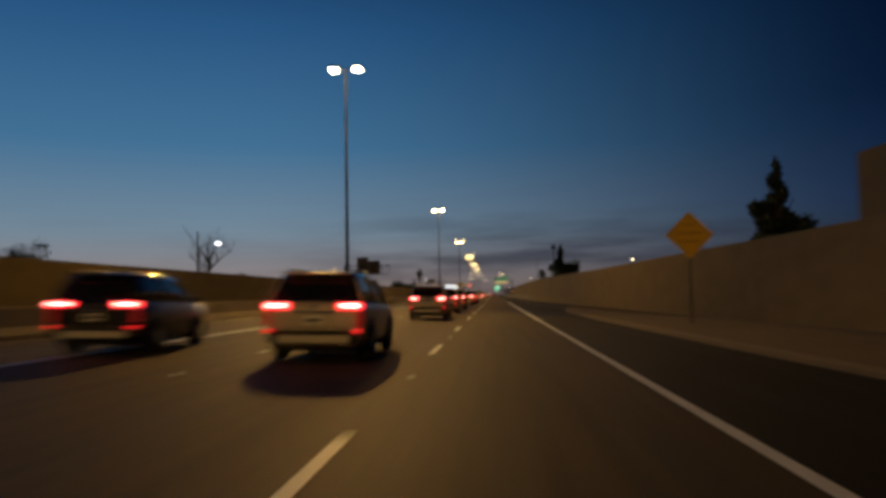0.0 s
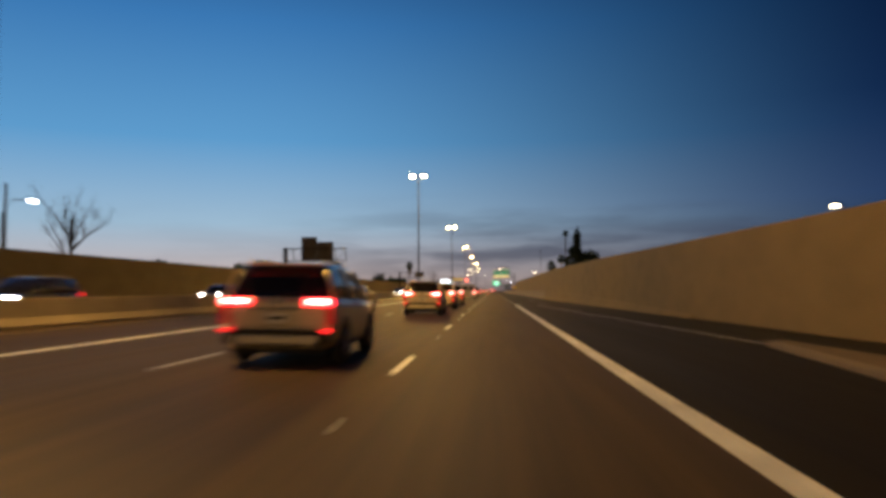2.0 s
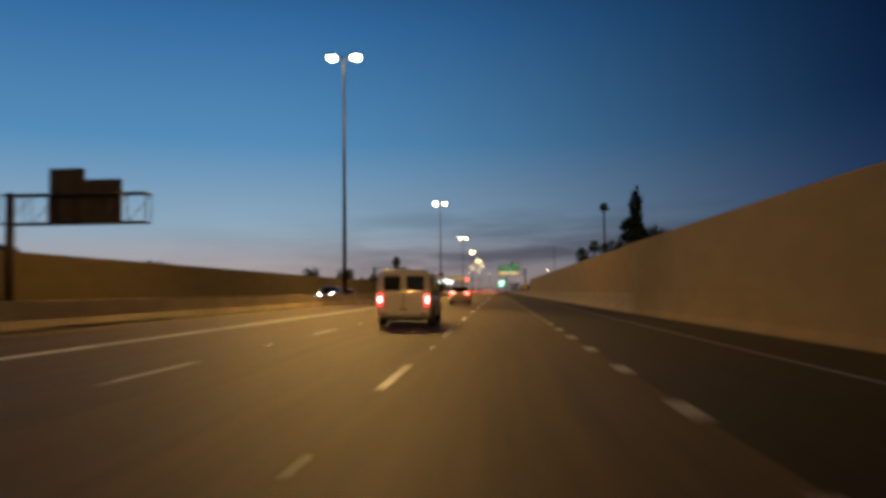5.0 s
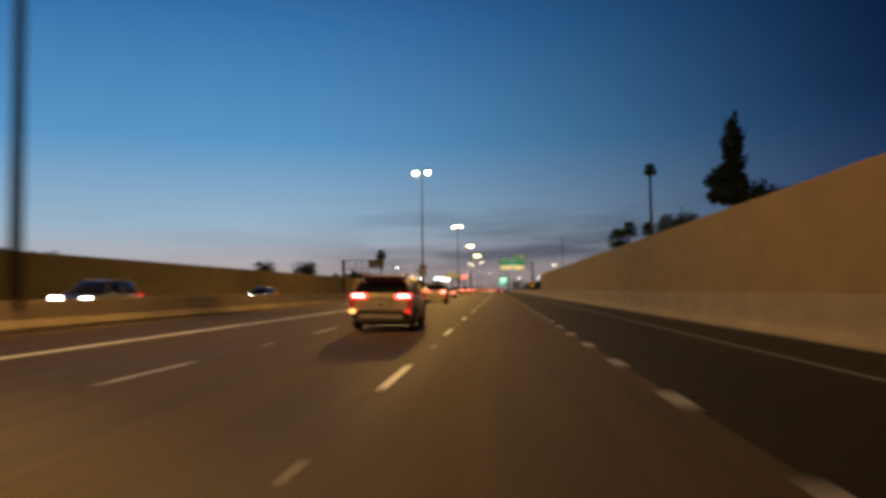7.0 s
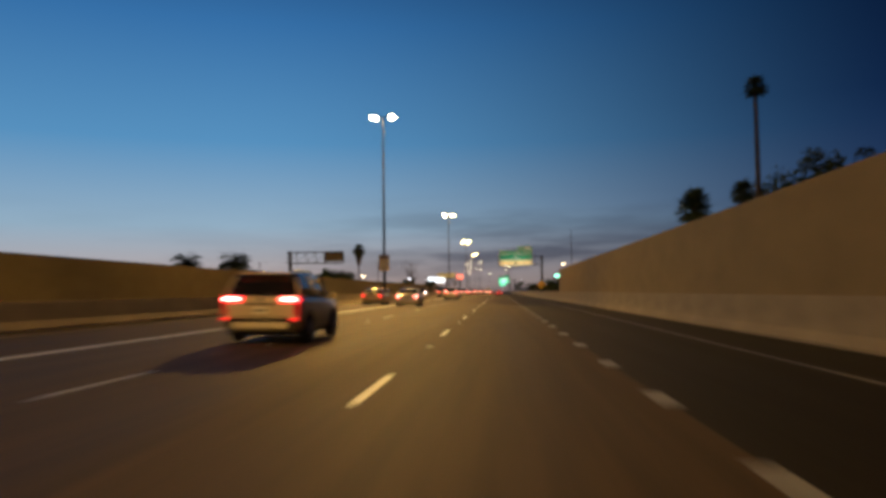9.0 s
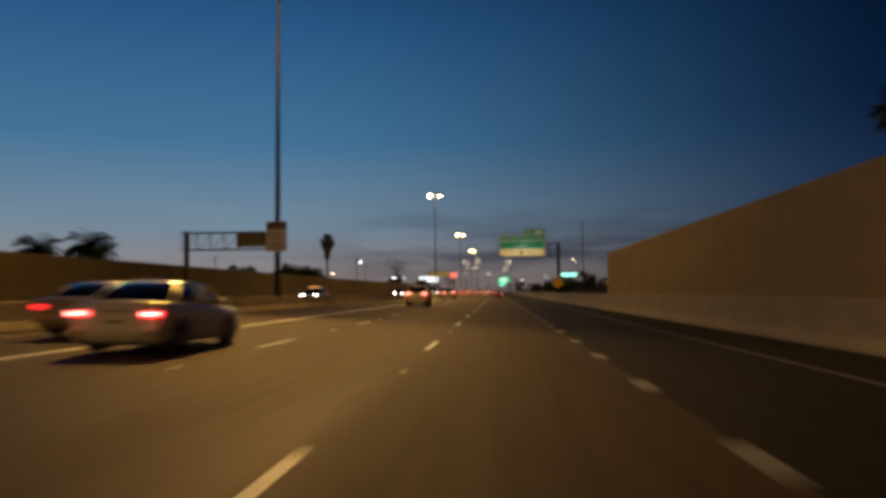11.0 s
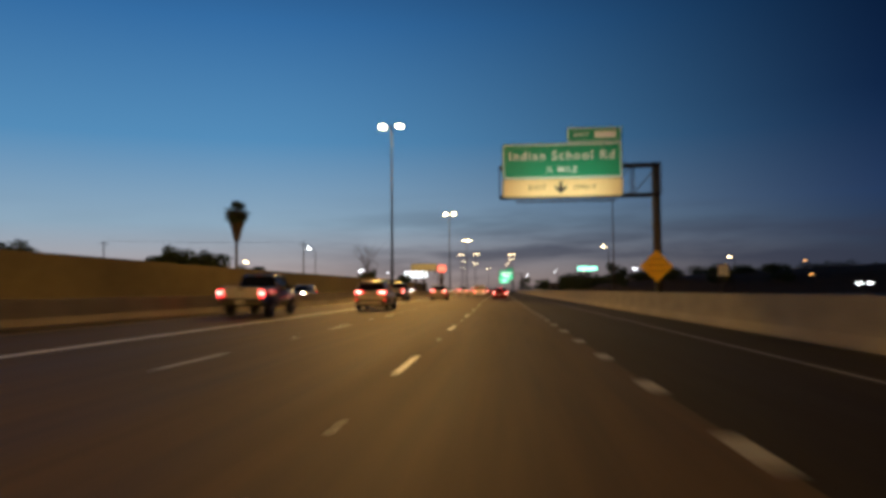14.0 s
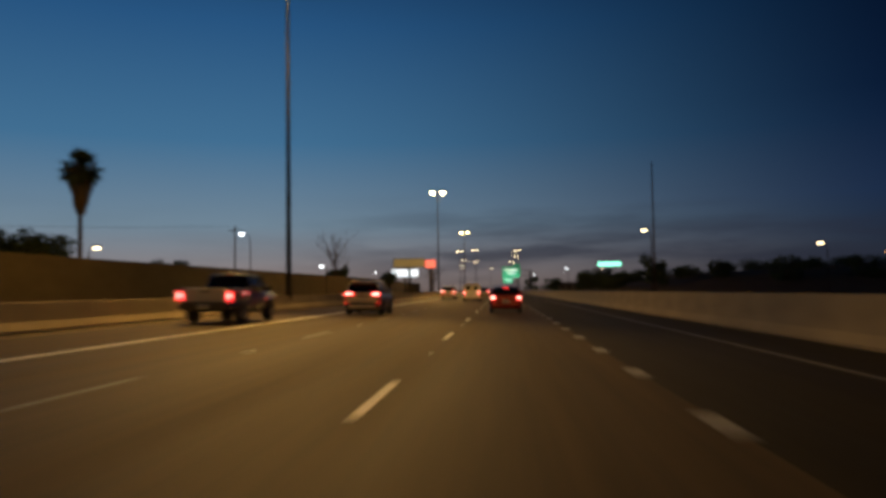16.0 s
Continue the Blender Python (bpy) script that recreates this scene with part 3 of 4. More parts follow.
    part("post", tube([(11.0, 0.45, -0.6), (11.0, 0.45, 8.75)], [0.27, 0.23], 14), M["steel_post"], t)
    part("post_footing", tube([(11.0, 0.45, -0.6), (11.0, 0.45, 0.1)], 0.55, 14), M["barrier"], t)
    main = part("main_panel", board(1.92, 8.95, 7.82, 9.90, -0.32), M["sign_green"], t, "green panel with white legend")
    part("panel_border", border(1.97, 8.90, 7.84, 9.85, -0.328), M["sign_white"], main)
    lettering("Indian School Rd", 0.74, 5.42, -0.335, 9.15, M["sign_white"], main)
    lettering("\u00bd MILE", 0.50, 5.42, -0.335, 8.32, M["sign_white"], main)
    low = part("exit_only_panel", board(1.92, 8.95, 6.72, 7.805, -0.32), M["sign_yellow"], t, "yellow panel with black legend")
    part("panel_border", border(1.97, 8.85, 6.76, 7.78, -0.328, 0.03), M["legend_brown"], low)
    lettering("EXIT", 0.44, 3.98, -0.335, 7.27, M["legend_brown"], low)
    lettering("ONLY", 0.44, 6.75, -0.335, 7.27, M["legend_brown"], low)
    arrow = bmesh.new()
    pts = [(-0.09, 0.42), (0.09, 0.42), (0.09, -0.05), (0.34, 0.18), (0.34, -0.06), (0, -0.42), (-0.34, -0.06), (-0.34, 0.18), (-0.09, -0.05)]
    arrow.faces.new([arrow.verts.new((5.34 + a, -0.334, 7.26 + b * 0.85)) for a, b in pts][::-1])
    part("arrow", arrow, M["sign_black"], low)
    tab = part("exit_tab", board(5.78, 8.95, 9.93, 10.80, -0.32, corner=0.1), M["sign_green"], t, "green exit tab with white legend")
    part("panel_border", border(5.82, 8.91, 9.95, 10.76, -0.328, 0.04), M["sign_white"], tab)
    lettering("EXIT", 0.36, 6.60, -0.335, 10.36, M["sign_white"], tab)
    part("number_bar", boxes((8.0, -0.334, 10.36, 1.25, 0.01, 0.38)), M["sign_white"], tab)
    for x in (2.6, 4.6, 6.5, 8.4):
        part("bracket", boxes((x, -0.16, 8.2, 0.12, 0.2, 2.9)), M["steel_dark"], t)
    # bar and arms are added to carry a fill light for the panels
    bar = part("added_light_bar", boxes((5.46, -2.05, 6.25, 5.6, 0.10, 0.08), bevel=0.02), M["steel_dark"], t, "slim dark bar added below the panels for a fill light")
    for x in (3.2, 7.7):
        part("added_bar_arm", tube([(x, 0.0, 6.55), (x, -1.2, 6.3), (x, -2.05, 6.25)], 0.03, 6), M["steel_dark"], t)
    sign_fill(m @ look((5.46, -2.02, 6.33), (5.46, -0.34, 9.4)), 5.4, 120.0)
    return t


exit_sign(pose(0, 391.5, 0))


def far_exit_sign(x, y, z0, w, h):
    t = thing("overhead_sign", "distant green overhead exit sign on a cantilever", "road sign", pose(x, y, 0))
    panel = part("main_panel", board(0, w, z0, z0 + h, -0.3), M["sign_green"], t)
    part("legend_bar", boxes((w / 2, -0.31, z0 + h * 0.68, w * 0.8, 0.02, h * 0.16)), M["sign_white"], panel)
    part("legend_bar", boxes((w / 2, -0.31, z0 + h * 0.36, w * 0.5, 0.02, h * 0.13)), M["sign_white"], panel)
    part("exit_tab", board(w * 0.55, w, z0 + h + 0.03, z0 + h + 0.8, -0.3, corner=0.1), M["sign_green"], t)
    part("truss", truss(0, w + 3.5, z0 + 0.5, z0 + 2.2), M["steel_dark"], t)
    part("post", tube([(w + 3.2, 0.45, -0.8), (w + 3.2, 0.45, z0 + 2.3)], 0.28, 10), M["steel"], t)
    # bar, arms and light are added to brighten the distant panels
    part("added_light_bar", boxes((w / 2, -2.0, z0 - 0.45, w * 0.8, 0.10, 0.08), bevel=0.02), M["steel_dark"], t)
    for x in (w * 0.25, w * 0.75):
        part("added_bar_arm", tube([(x, 0.0, z0 + 0.5), (x, -1.2, z0 - 0.3), (x, -2.0, z0 - 0.45)], 0.03, 6), M["steel_dark"], t)
    sign_fill(t.matrix_basis @ look((w / 2, -1.97, z0 - 0.36), (w / 2, -0.3, z0 + h * 0.7)), w * 0.8, 420.0)


far_exit_sign(1.8, 640, 5.2, 5.4, 3.4)
far_exit_sign(2.2, 820, 5.0, 5.4, 3.2)


def warning_diamond(x, y, z, side, label):
    """Amber diamond on a post; the legend is too far to read and stands as bars."""
    t = thing("warning_sign", label, "road sign", pose(x, y, gz(x)))
    zc = z - gz(x)
    r = side / 2
    plate = board(-r, r, -r, r, -0.05, 0.03, corner=0.08)
    bmesh.ops.rotate(plate, verts=plate.verts[:], cent=(0, 0, 0), matrix=Matrix.Rotation(radians(45), 3, "Y"))
    bmesh.ops.translate(plate, verts=plate.verts[:], vec=(0, 0, zc))
    p = part("plate", plate, M["sign_orange"], t)
    rim = border(-r + 0.05, r - 0.05, -r + 0.05, r - 0.05, -0.055, 0.03)
    bmesh.ops.rotate(rim, verts=rim.verts[:], cent=(0, 0, 0), matrix=Matrix.Rotation(radians(45), 3, "Y"))
    bmesh.ops.translate(rim, verts=rim.verts[:], vec=(0, 0, zc))
    part("plate_border", rim, M["legend_amber"], p)
    for k, (dz, w) in enumerate(((0.30, 0.55), (0.05, 0.95), (-0.20, 0.75))):
        part("legend_bar", boxes((0, -0.058, zc + dz * side, w * side * 0.8, 0.012, 0.07 * side)), M["legend_amber"], p)
    part("post", boxes((0, 0.03, (zc + r * 0.7) / 2 - 0.3, 0.09, 0.09, zc + r * 0.7 + 0.6), bevel=0.01), M["steel_post"], t)


warning_diamond(9.2, 31.0, 3.53, 1.34, "amber diamond warning sign on a steel post in the gore")
warning_diamond(10.8, 391.3, 2.56, 1.37, "amber diamond warning sign on a post behind the roadside barrier")

# small white sign, seen from its side of the field
plate_sign = thing("sign", "small pale rectangular sign on a post in the field", "sign", pose(21.0, 413.8, -0.6))
part("plate", boxes((0, 0, 3.4, 0.9, 0.04, 1.0), bevel=0.01), M["plate"], plate_sign)
part("post", boxes((0, 0.05, 1.5, 0.07, 0.07, 3.2)), M["steel"], plate_sign)

# lane sign on the median mast
hov = thing("lane_sign", "white lane-use sign with dark header on a median mast", "road sign", pose(-12.5, 320.75, 0))
hp = part("plate", board(-0.66, 0.66, 4.0, 5.95, 0.0, 0.04, 0.06), M["sign_white"], hov)
part("header", boxes((0, -0.008, 5.68, 1.28, 0.012, 0.48)), M["legend_brown"], hp)
for dz, w in ((5.15, 0.8), (4.85, 0.6), (4.5, 0.8), (4.25, 0.7)):
    part("legend_bar", boxes((0, -0.008, dz, w, 0.01, 0.07)), M["legend_brown"], hp)
part("bracket", boxes((0, 0.2, 5.4, 0.3, 0.34, 0.08), bevel=0.01), M["steel"], hov)
part("bracket", boxes((0, 0.2, 4.5, 0.3, 0.34, 0.08), bevel=0.01), M["steel"], hov)


def back_of_sign(x_post, x_end, y, z0, z1, panels):
    """Cantilever over the opposite lanes, seen from behind."""
    t = thing("overhead_sign", "cantilever sign over the opposite lanes seen from behind", "road sign", pose(0, y, 0))
    part("truss", truss(x_post, x_end, z0, z1), M["steel_dark"], t, "dark steel box truss")
    part("post", tube([(x_post + 0.5, 0.45, -0.8), (x_post + 0.5, 0.45, z1 + 0.2)], [0.36, 0.3], 12), M["steel_dark"], t)
    for a, b, c, d in panels:
        p = part("panel", board(a, b, c, d, 1.05, 0.06), M["sign_back"], t, "dark unpainted back of the panel")
        n = int((b - a) / 0.9)
        for i in range(n):
            xx = a + (b - a) * (i + 0.5) / n
            part("stiffener", boxes((xx, 1.0, (c + d) / 2, 0.07, 0.08, d - c - 0.2)), M["steel_dark"], p)


back_of_sign(-34.3, -23.4, 182.0, 6.5, 8.6, ((-31.25, -28.55, 6.5, 10.65), (-28.52, -25.7, 6.5, 9.8)))
back_of_sign(-36.6, -26.3, 363.0, 6.7, 8.75, ((-30.05, -26.4, 7.05, 8.72),))

# ---- boards and buildings in the distance ------------------------------------------


def lit_board(name, label, x0, x1, z0, z1, y, mat):
    t = thing(name, label, "billboard", pose((x0 + x1) / 2, y, -0.6))
    w, g = (x1 - x0), 0.6
    f = part("face", boxes((0, 0, (z0 + z1) / 2 + g, w, 0.2, z1 - z0), bevel=0.03), M[mat], t, "glowing face")
    part("frame", border(-w / 2 - 0.15, w / 2 + 0.15, z0 + g - 0.15, z1 + g + 0.15, -0.02, 0.15), M["steel_dark"], t)
    part("column", tube([(0, 0.4, 0), (0, 0.4, z0 + g + 0.3)], 0.4, 10), M["steel_dark"], t)
    return t


lit_board("billboard", "glowing white billboard on a steel column", -42.0, -31.5, 7.2, 9.9, 700, "board_white")
lit_board("billboard", "small glowing white billboard further along the road", -62.0, -54.5, 2.5, 6.5, 900, "board_white")
lit_board("billboard", "glowing red store sign on a column", -18.4, -15.7, 7.4, 9.4, 598, "board_red")
# faint face emission imitates light on a board that has no lamp
lit_board("billboard", "olive billboard beside the far road, faint emission imitating light on it", -29.0, -20.2, 8.2, 10.5, 614, "board_yellow")
lit_board("billboard", "glowing green store sign beside the freeway", 32.2, 39.4, 8.5, 9.7, 646, "lens_green")


def building(x, y, w, d, h, label):
    t = thing("building", label, "building", pose(x, y, -0.6))
    part("wall", boxes((0, 0, h / 2, w, d, h), bevel=0.05), M["stucco"], t)
    part("roof", boxes((0, 0, h + 0.15, w + 0.5, d + 0.5, 0.3), bevel=0.04), M["steel_dark"], t)
    for i in range(int(w / 4)):
        p = part("window", boxes((-w / 2 + 2.5 + 4 * i, -d / 2 - 0.02, h * 0.55, 1.6, 0.1, 1.3)), M["glass_dark"], t)
        part("window_frame", border(-w / 2 + 1.65 + 4 * i, -w / 2 + 3.35 + 4 * i, h * 0.55 - 0.75, h * 0.55 + 0.75, -d / 2 - 0.06, 0.1), M["steel"], p)


for x, y, w, d, h in ((62, 640, 26, 14, 5.5), (104, 700, 34, 16, 6.5), (-78, 690, 30, 15, 6.5), (44, 880, 24, 12, 6.0), (140, 620, 30, 16, 5.0)):
    building(x, y, w, d, h, "low tan stucco building in the dusk")

# ---- trees ------------------------------------------------------------------------


def leaf_cloud(rng, blobs, count, size, mat, flat=0.45):
    """Many small leaf clumps filling uneven blobs of (centre, radii)."""
    vs, fs = [], []
    weights = np.array([b[1][0] * b[1][1] * b[1][2] for b in blobs]) ** 0.67
    weights /= weights.sum()
    for k in rng.choice(len(blobs), count, p=weights):
        (cx, cy, cz), (rx, ry, rz) = blobs[k]
        d = rng.normal(size=3)
        d /= np.linalg.norm(d)
        r = rng.uniform(0.45, 1.08)
        p = np.array((cx + d[0] * rx * r, cy + d[1] * ry * r, cz + d[2] * rz * r))
        a = rng.normal(size=3)
        a /= np.linalg.norm(a)
        b = np.cross(a, rng.normal(size=3))
        b /= np.linalg.norm(b)
        s = size * rng.uniform(0.5, 1.4)
        i = len(vs)
        vs += [tuple(p - a * s), tuple(p + b * s * flat), tuple(p + a * s), tuple(p - b * s * flat)]
        fs.append((i, i + 1, i + 2, i + 3))
    return mesh_from("crown", vs, fs, mat)


def limbs(rng, height, spread, n, r0, bare=False):
    bms = [tube([(0, 0, 0), (0.1, 0, height * 0.35), (-0.1, 0.1, height * 0.75)], [r0, r0 * 0.75, r0 * 0.35], 8)]
    for i in range(n):
        a = 2 * math.pi * i / n + rng.uniform(-0.4, 0.4)
        z = height * rng.uniform(0.25, 0.6)
        r, up = spread * rng.uniform(0.5, 1.0), height * rng.uniform(0.25, 0.45)
        p0, p1 = Vector((0, 0, z)), Vector((math.cos(a) * r * 0.5, math.sin(a) * r * 0.5, z + up * 0.6))
        p2 = Vector((math.cos(a) * r, math.sin(a) * r, z + up))
        bms.append(tube([p0, p1, p2], [r0 * 0.4, r0 * 0.25, r0 * 0.08], 6))
        if bare:
            for _ in range(7):
                t = rng.uniform(0.3, 1.0)
                q0 = p0.lerp(p1, t) if rng.random() < 0.4 else p1.lerp(p2, t)
                q1 = q0 + Vector((rng.normal() * 0.22 * spread, rng.normal() * 0.22 * spread, height * rng.uniform(0.05, 0.22)))
                bms.append(tube([q0, (q0 + q1) / 2 + Vector((rng.normal() * 0.1, 0, 0.1)), q1], [r0 * 0.12, r0 * 0.08, r0 * 0.03], 5))
                for _ in range(3):
                    q2 = q0.lerp(q1, rng.uniform(0.4, 1)) 
                    q3 = q2 + Vector((rng.normal() * 0.11 * spread, rng.normal() * 0.11 * spread, height * rng.uniform(0.02, 0.10)))
                    bms.append(tube([q2, q3], [r0 * 0.05, r0 * 0.02], 4))
    return joined(*bms)


def tree(name, label, x, y, top, blobs, count, size, mat, seed, z0=-0.6, n=5, r0=0.25, bare=False, spread=2.5):
    """Trunk with limbs and a crown of small leaf clumps; blobs are relative to the base."""
    rng = np.random.default_rng(seed)
    t = thing(name, label, "tree", pose(x, y, z0))
    part("trunk", limbs(rng, top - z0, spread, n, r0, bare), M["bark"], t)
    if blobs:
        ob = new("crown", leaf_cloud(rng, blobs, count, size, M[mat]))
        ob.parent = t
    return t


def conifer(x, y, top, width, seed):
    rng = np.random.default_rng(seed)
    h = top + 0.6
    blobs = []
    for i in range(34):
        f = (i / 33) ** 0.9
        z = h * (0.22 + 0.76 * f)
        w = width * 0.5 * (0.12 + 0.88 * (1 - f) ** 0.95) * rng.uniform(0.6, 1.15)
        a = rng.uniform(0, 6.28)
        off = w * 0.55
        blobs.append(((off * math.cos(a), off * math.sin(a), z), (w * 0.62, w * 0.62, h * 0.035 + 0.25)))
    for i in range(7):
        a = 2.8 + rng.uniform(-1.5, 1.5)
        blobs.append(((width * 0.3 * math.cos(a), width * 0.3 * math.sin(a), h * rng.uniform(0.56, 0.70)), (width * 0.16, width * 0.16, 0.7)))
    return tree("conifer_tree", "dark tall conifer standing behind the sound wall", x, y, top * 1.1, blobs, 5200, 0.34, "leaf_dark", seed, r0=0.3, n=4, spread=width * 0.3)


def bush_tree(x, y, top, width, seed, label="dark broad leafy tree behind the sound wall", mat="leaf", low=0.55, n=13):
    rng = np.random.default_rng(seed)
    h = top + 0.6
    blobs = [((rng.uniform(-0.36, 0.36) * width, rng.uniform(-0.3, 0.3) * width, h * rng.uniform(low, 0.86)),
              (width * rng.uniform(0.14, 0.26), width * rng.uniform(0.14, 0.26), h * rng.uniform(0.09, 0.17))) for _ in range(n)]
    return tree("broadleaf_tree", label, x, y, top * 0.8, blobs, 3000, 0.28, mat, seed, n=6, spread=width * 0.4)


def fan_palm(x, y, top, crown, seed, skirt=0.0, label="slender fan palm with a ragged crown", r0=0.22):
    """Palm: ringed trunk, fronds of many leaflets, and a skirt of dead fronds."""
    rng = np.random.default_rng(seed)
    t = thing("palm_tree", label, "tree", pose(x, y, -0.6))
    h = top + 0.6 - crown * 0.75
    part("trunk", tube([(0, 0, h * k / 12 ) for k in range(13)], [r0 * (1.25 - 0.5 * k / 12) * (1.06 if k % 2 else 1.0) for k in range(13)], 9), M["bark"], t)

    def fronds(count, reach, low, high, droop):
        vs, fs = [], []
        for _ in range(count):
            a, e = rng.uniform(0, 6.283), rng.uniform(low, high)
            d = Vector((math.cos(a) * math.cos(e), math.sin(a) * math.cos(e), math.sin(e)))
            side = d.cross(Vector((0, 0, 1))).normalized()
            stem = reach * rng.uniform(0.35, 0.55)
            hub = Vector((0, 0, h)) + d * stem
            for k in range(11):
                s = (k - 5) / 5
                tip = hub + (d * math.cos(s * 1.25) + side * math.sin(s * 1.25)) * reach * rng.uniform(0.42, 0.62) + Vector((0, 0, -droop * reach * (0.15 + 0.25 * abs(s))))
                q = (tip - hub).cross(d).normalized() if k != 5 else side
                w = side * 0.06 * reach * 0.6 + q * 0.01
                i = len(vs)
                mid = hub.lerp(tip, 0.5)
                vs.extend([tuple(hub), tuple(mid + w), tuple(tip), tuple(mid - w)])
                fs.append((i, i + 1, i + 2, i + 3))
            i = len(vs)
            w = side * 0.03
            base = Vector((0, 0, h - 0.1))
            vs.extend([tuple(base - w), tuple(base + w), tuple(hub + w), tuple(hub - w)])
            fs.append((i, i + 1, i + 2, i + 3))
        return vs, fs

    ob = new("crown", mesh_from("crown", *fronds(90, crown * 0.95, -0.85, 1.35, 0.6), M["palm_leaf"]))
    ob.parent = t
    if skirt:
        vs, fs = [], []
        for _ in range(900):
            f = rng.random()
            a, r = rng.uniform(0, 6.283), crown * (0.18 + 0.46 * f) * rng.uniform(0.6, 1.05)
            z = h - skirt * (1 - f) + 0.2
            p, l = Vector((r * math.cos(a), r * math.sin(a), z)), 0.5
            i = len(vs)
            w = Vector((-math.sin(a), math.cos(a), 0)) * 0.09
            vs.extend([tuple(p + Vector((0, 0, l))), tuple(p + w), tuple(p + Vector((r * 0.1, 0, -l))), tuple(p - w)])
            fs.append((i, i + 1, i + 2, i + 3))
        ob = new("skirt", mesh_from("skirt", vs, fs, M["palm_dry"]))
        ob.parent = t
        tagged(ob, "hanging skirt of dry brown fronds")
    return t


def feather_palm(x, y, top, reach, seed, label):
    """Low palm with arching feather fronds, each a rib with hanging leaflets."""
    rng = np.random.default_rng(seed)
    t = thing("palm_tree", label, "tree", pose(x, y, -0.6))
    h = top + 0.6 - reach * 0.55
    part("trunk", tube([(0, 0, h * k / 10) for k in range(11)], [0.34 * (1.2 - 0.25 * k / 10) * (1.08 if k % 2 else 1.0) for k in range(11)], 10), M["bark"], t)
    vs, fs = [], []
    for i in range(90):
        a, e = 2.4 * i + rng.uniform(-0.2, 0.2), rng.uniform(-0.5, 1.45)
        out, length = Vector((math.cos(a), math.sin(a), 0)), reach * rng.uniform(0.8, 1.12)
        side = Vector((-math.sin(a), math.cos(a), 0))
        rib, at, lift = [], Vector((0, 0, h)), e
        for k in range(9):
            rib.append(at.copy())
            at += (out * math.cos(lift) + Vector((0, 0, math.sin(lift)))) * length / 8
            lift -= 0.15
        for p, q in zip(rib, rib[1:]):
            n = len(vs)
            vs.extend([tuple(p - side * 0.02), tuple(p + side * 0.02), tuple(q + side * 0.02), tuple(q - side * 0.02)])
            fs.append((n, n + 1, n + 2, n + 3))
            for j in range(3):
                base = p.lerp(q, j / 3)
                for w in (-1, 1):
                    tip = base + side * w * reach * rng.uniform(0.16, 0.26) + (q - p).normalized() * reach * 0.12 + Vector((0, 0, -reach * rng.uniform(0.02, 0.12)))
                    n = len(vs)
                    vs.extend([tuple(base), tuple(base.lerp(tip, 0.4) + out * 0.08), tuple(tip), tuple(base.lerp(tip, 0.4) - out * 0.08)])
                    fs.append((n, n + 1, n + 2, n + 3))
    ob = new("crown", mesh_from("crown", vs, fs, M["palm_leaf"]))
    ob.parent = t
    return t


# behind the right wall
conifer(27.0, 70.5, 13.0, 5.6, 11)
conifer(23.2, 249.2, 16.9, 6.4, 12)
bush_tree(30.5, 76, 8.6, 5.0, 13, mat="leaf_dark")
bush_tree(26.5, 252, 11.2, 5.0, 14, mat="leaf_dark")
bush_tree(33.0, 319, 16.2, 9.0, 15)
fan_palm(24.4, 294.1, 19.8, 1.25, 16, label="tall slender fan palm behind the sound wall")
fan_palm(20.4, 300.5, 10.6, 2.1, 17, label="short full fan palm behind the sound wall")
fan_palm(25.4, 301.5, 11.7, 1.5, 18, label="short fan palm behind the sound wall")
bush_tree(25.6, 280.5, 11.2, 5.6, 19)
fan_palm(25.2, 318.6, 13.3, 2.0, 20, label="full fan palm behind the sound wall")
# behind the left wall
tree("bare_tree", "bare leafless tree behind the far sound wall", -58.5, 158.5, 16.0, None, 0, 0, "leaf", 21, n=9, r0=0.38, bare=True, spread=5.5)
tree("bare_tree", "bare leafless tree beside the far wall", -25.5, 700, 13.0, None, 0, 0, "leaf", 22, n=9, r0=0.35, bare=True, spread=5.0)
tree("bare_tree", "wispy bare tree behind the far sound wall", -39.5, 585, 14.5, None, 0, 0, "leaf", 23, n=10, r0=0.3, bare=True, spread=4.6)
fan_palm(-44.6, 478.6, 17.4, 2.7, 24, skirt=5.0, label="tall fan palm with a heavy skirt of dry fronds", r0=0.24)
feather_palm(-43.4, 354.5, 8.2, 2.9, 25, "low feather palm with arching fronds behind the far sound wall")
feather_palm(-56.6, 366.0, 8.7, 2.9, 26, "low feather palm standing back behind the far sound wall")
for i, (x, y, top, w) in enumerate(((-93, 150, 14.0, 12), (-47.6, 200, 6.9, 5.5), (-89.4, 326, 10.4, 9), (-50.0, 478, 9.2, 8), (-52.6, 475, 9.6, 8.5),
                                    (-55, 472, 8.6, 8), (-42.5, 600, 8.8, 7), (-36, 652, 8.2, 7), (-60, 250, 7.6, 7), (-72, 290, 8.6, 8), (-48, 420, 7.2, 6), (-64, 545, 8.5, 8),
                                    (-49, 110, 6.2, 4.5), (-70, 210, 8.4, 7))):
    bush_tree(x, y, top, w, 40 + i)
for i, (x, y, top, w) in enumerate(((30, 660, 8.0, 8), (37, 668, 8.6, 9), (45, 650, 7.4, 8), (54, 640, 7.6, 9), (38, 585, 9.8, 6), (70, 610, 8.8, 10), (80, 600, 9.6, 10), (86, 585, 9.0, 9),
                                    (96, 640, 9.2, 10), (110, 620, 9.8, 11), (22, 720, 7.4, 8), (16, 780, 7.8, 8), (64, 700, 8.4, 10), (124, 640, 9.0, 11), (48, 780, 8.6, 10))):
    bush_tree(x, y, top, w, 70 + i, "dark broad leafy tree in the distance", low=0.25, n=18)
rng_row = np.random.default_rng(5)
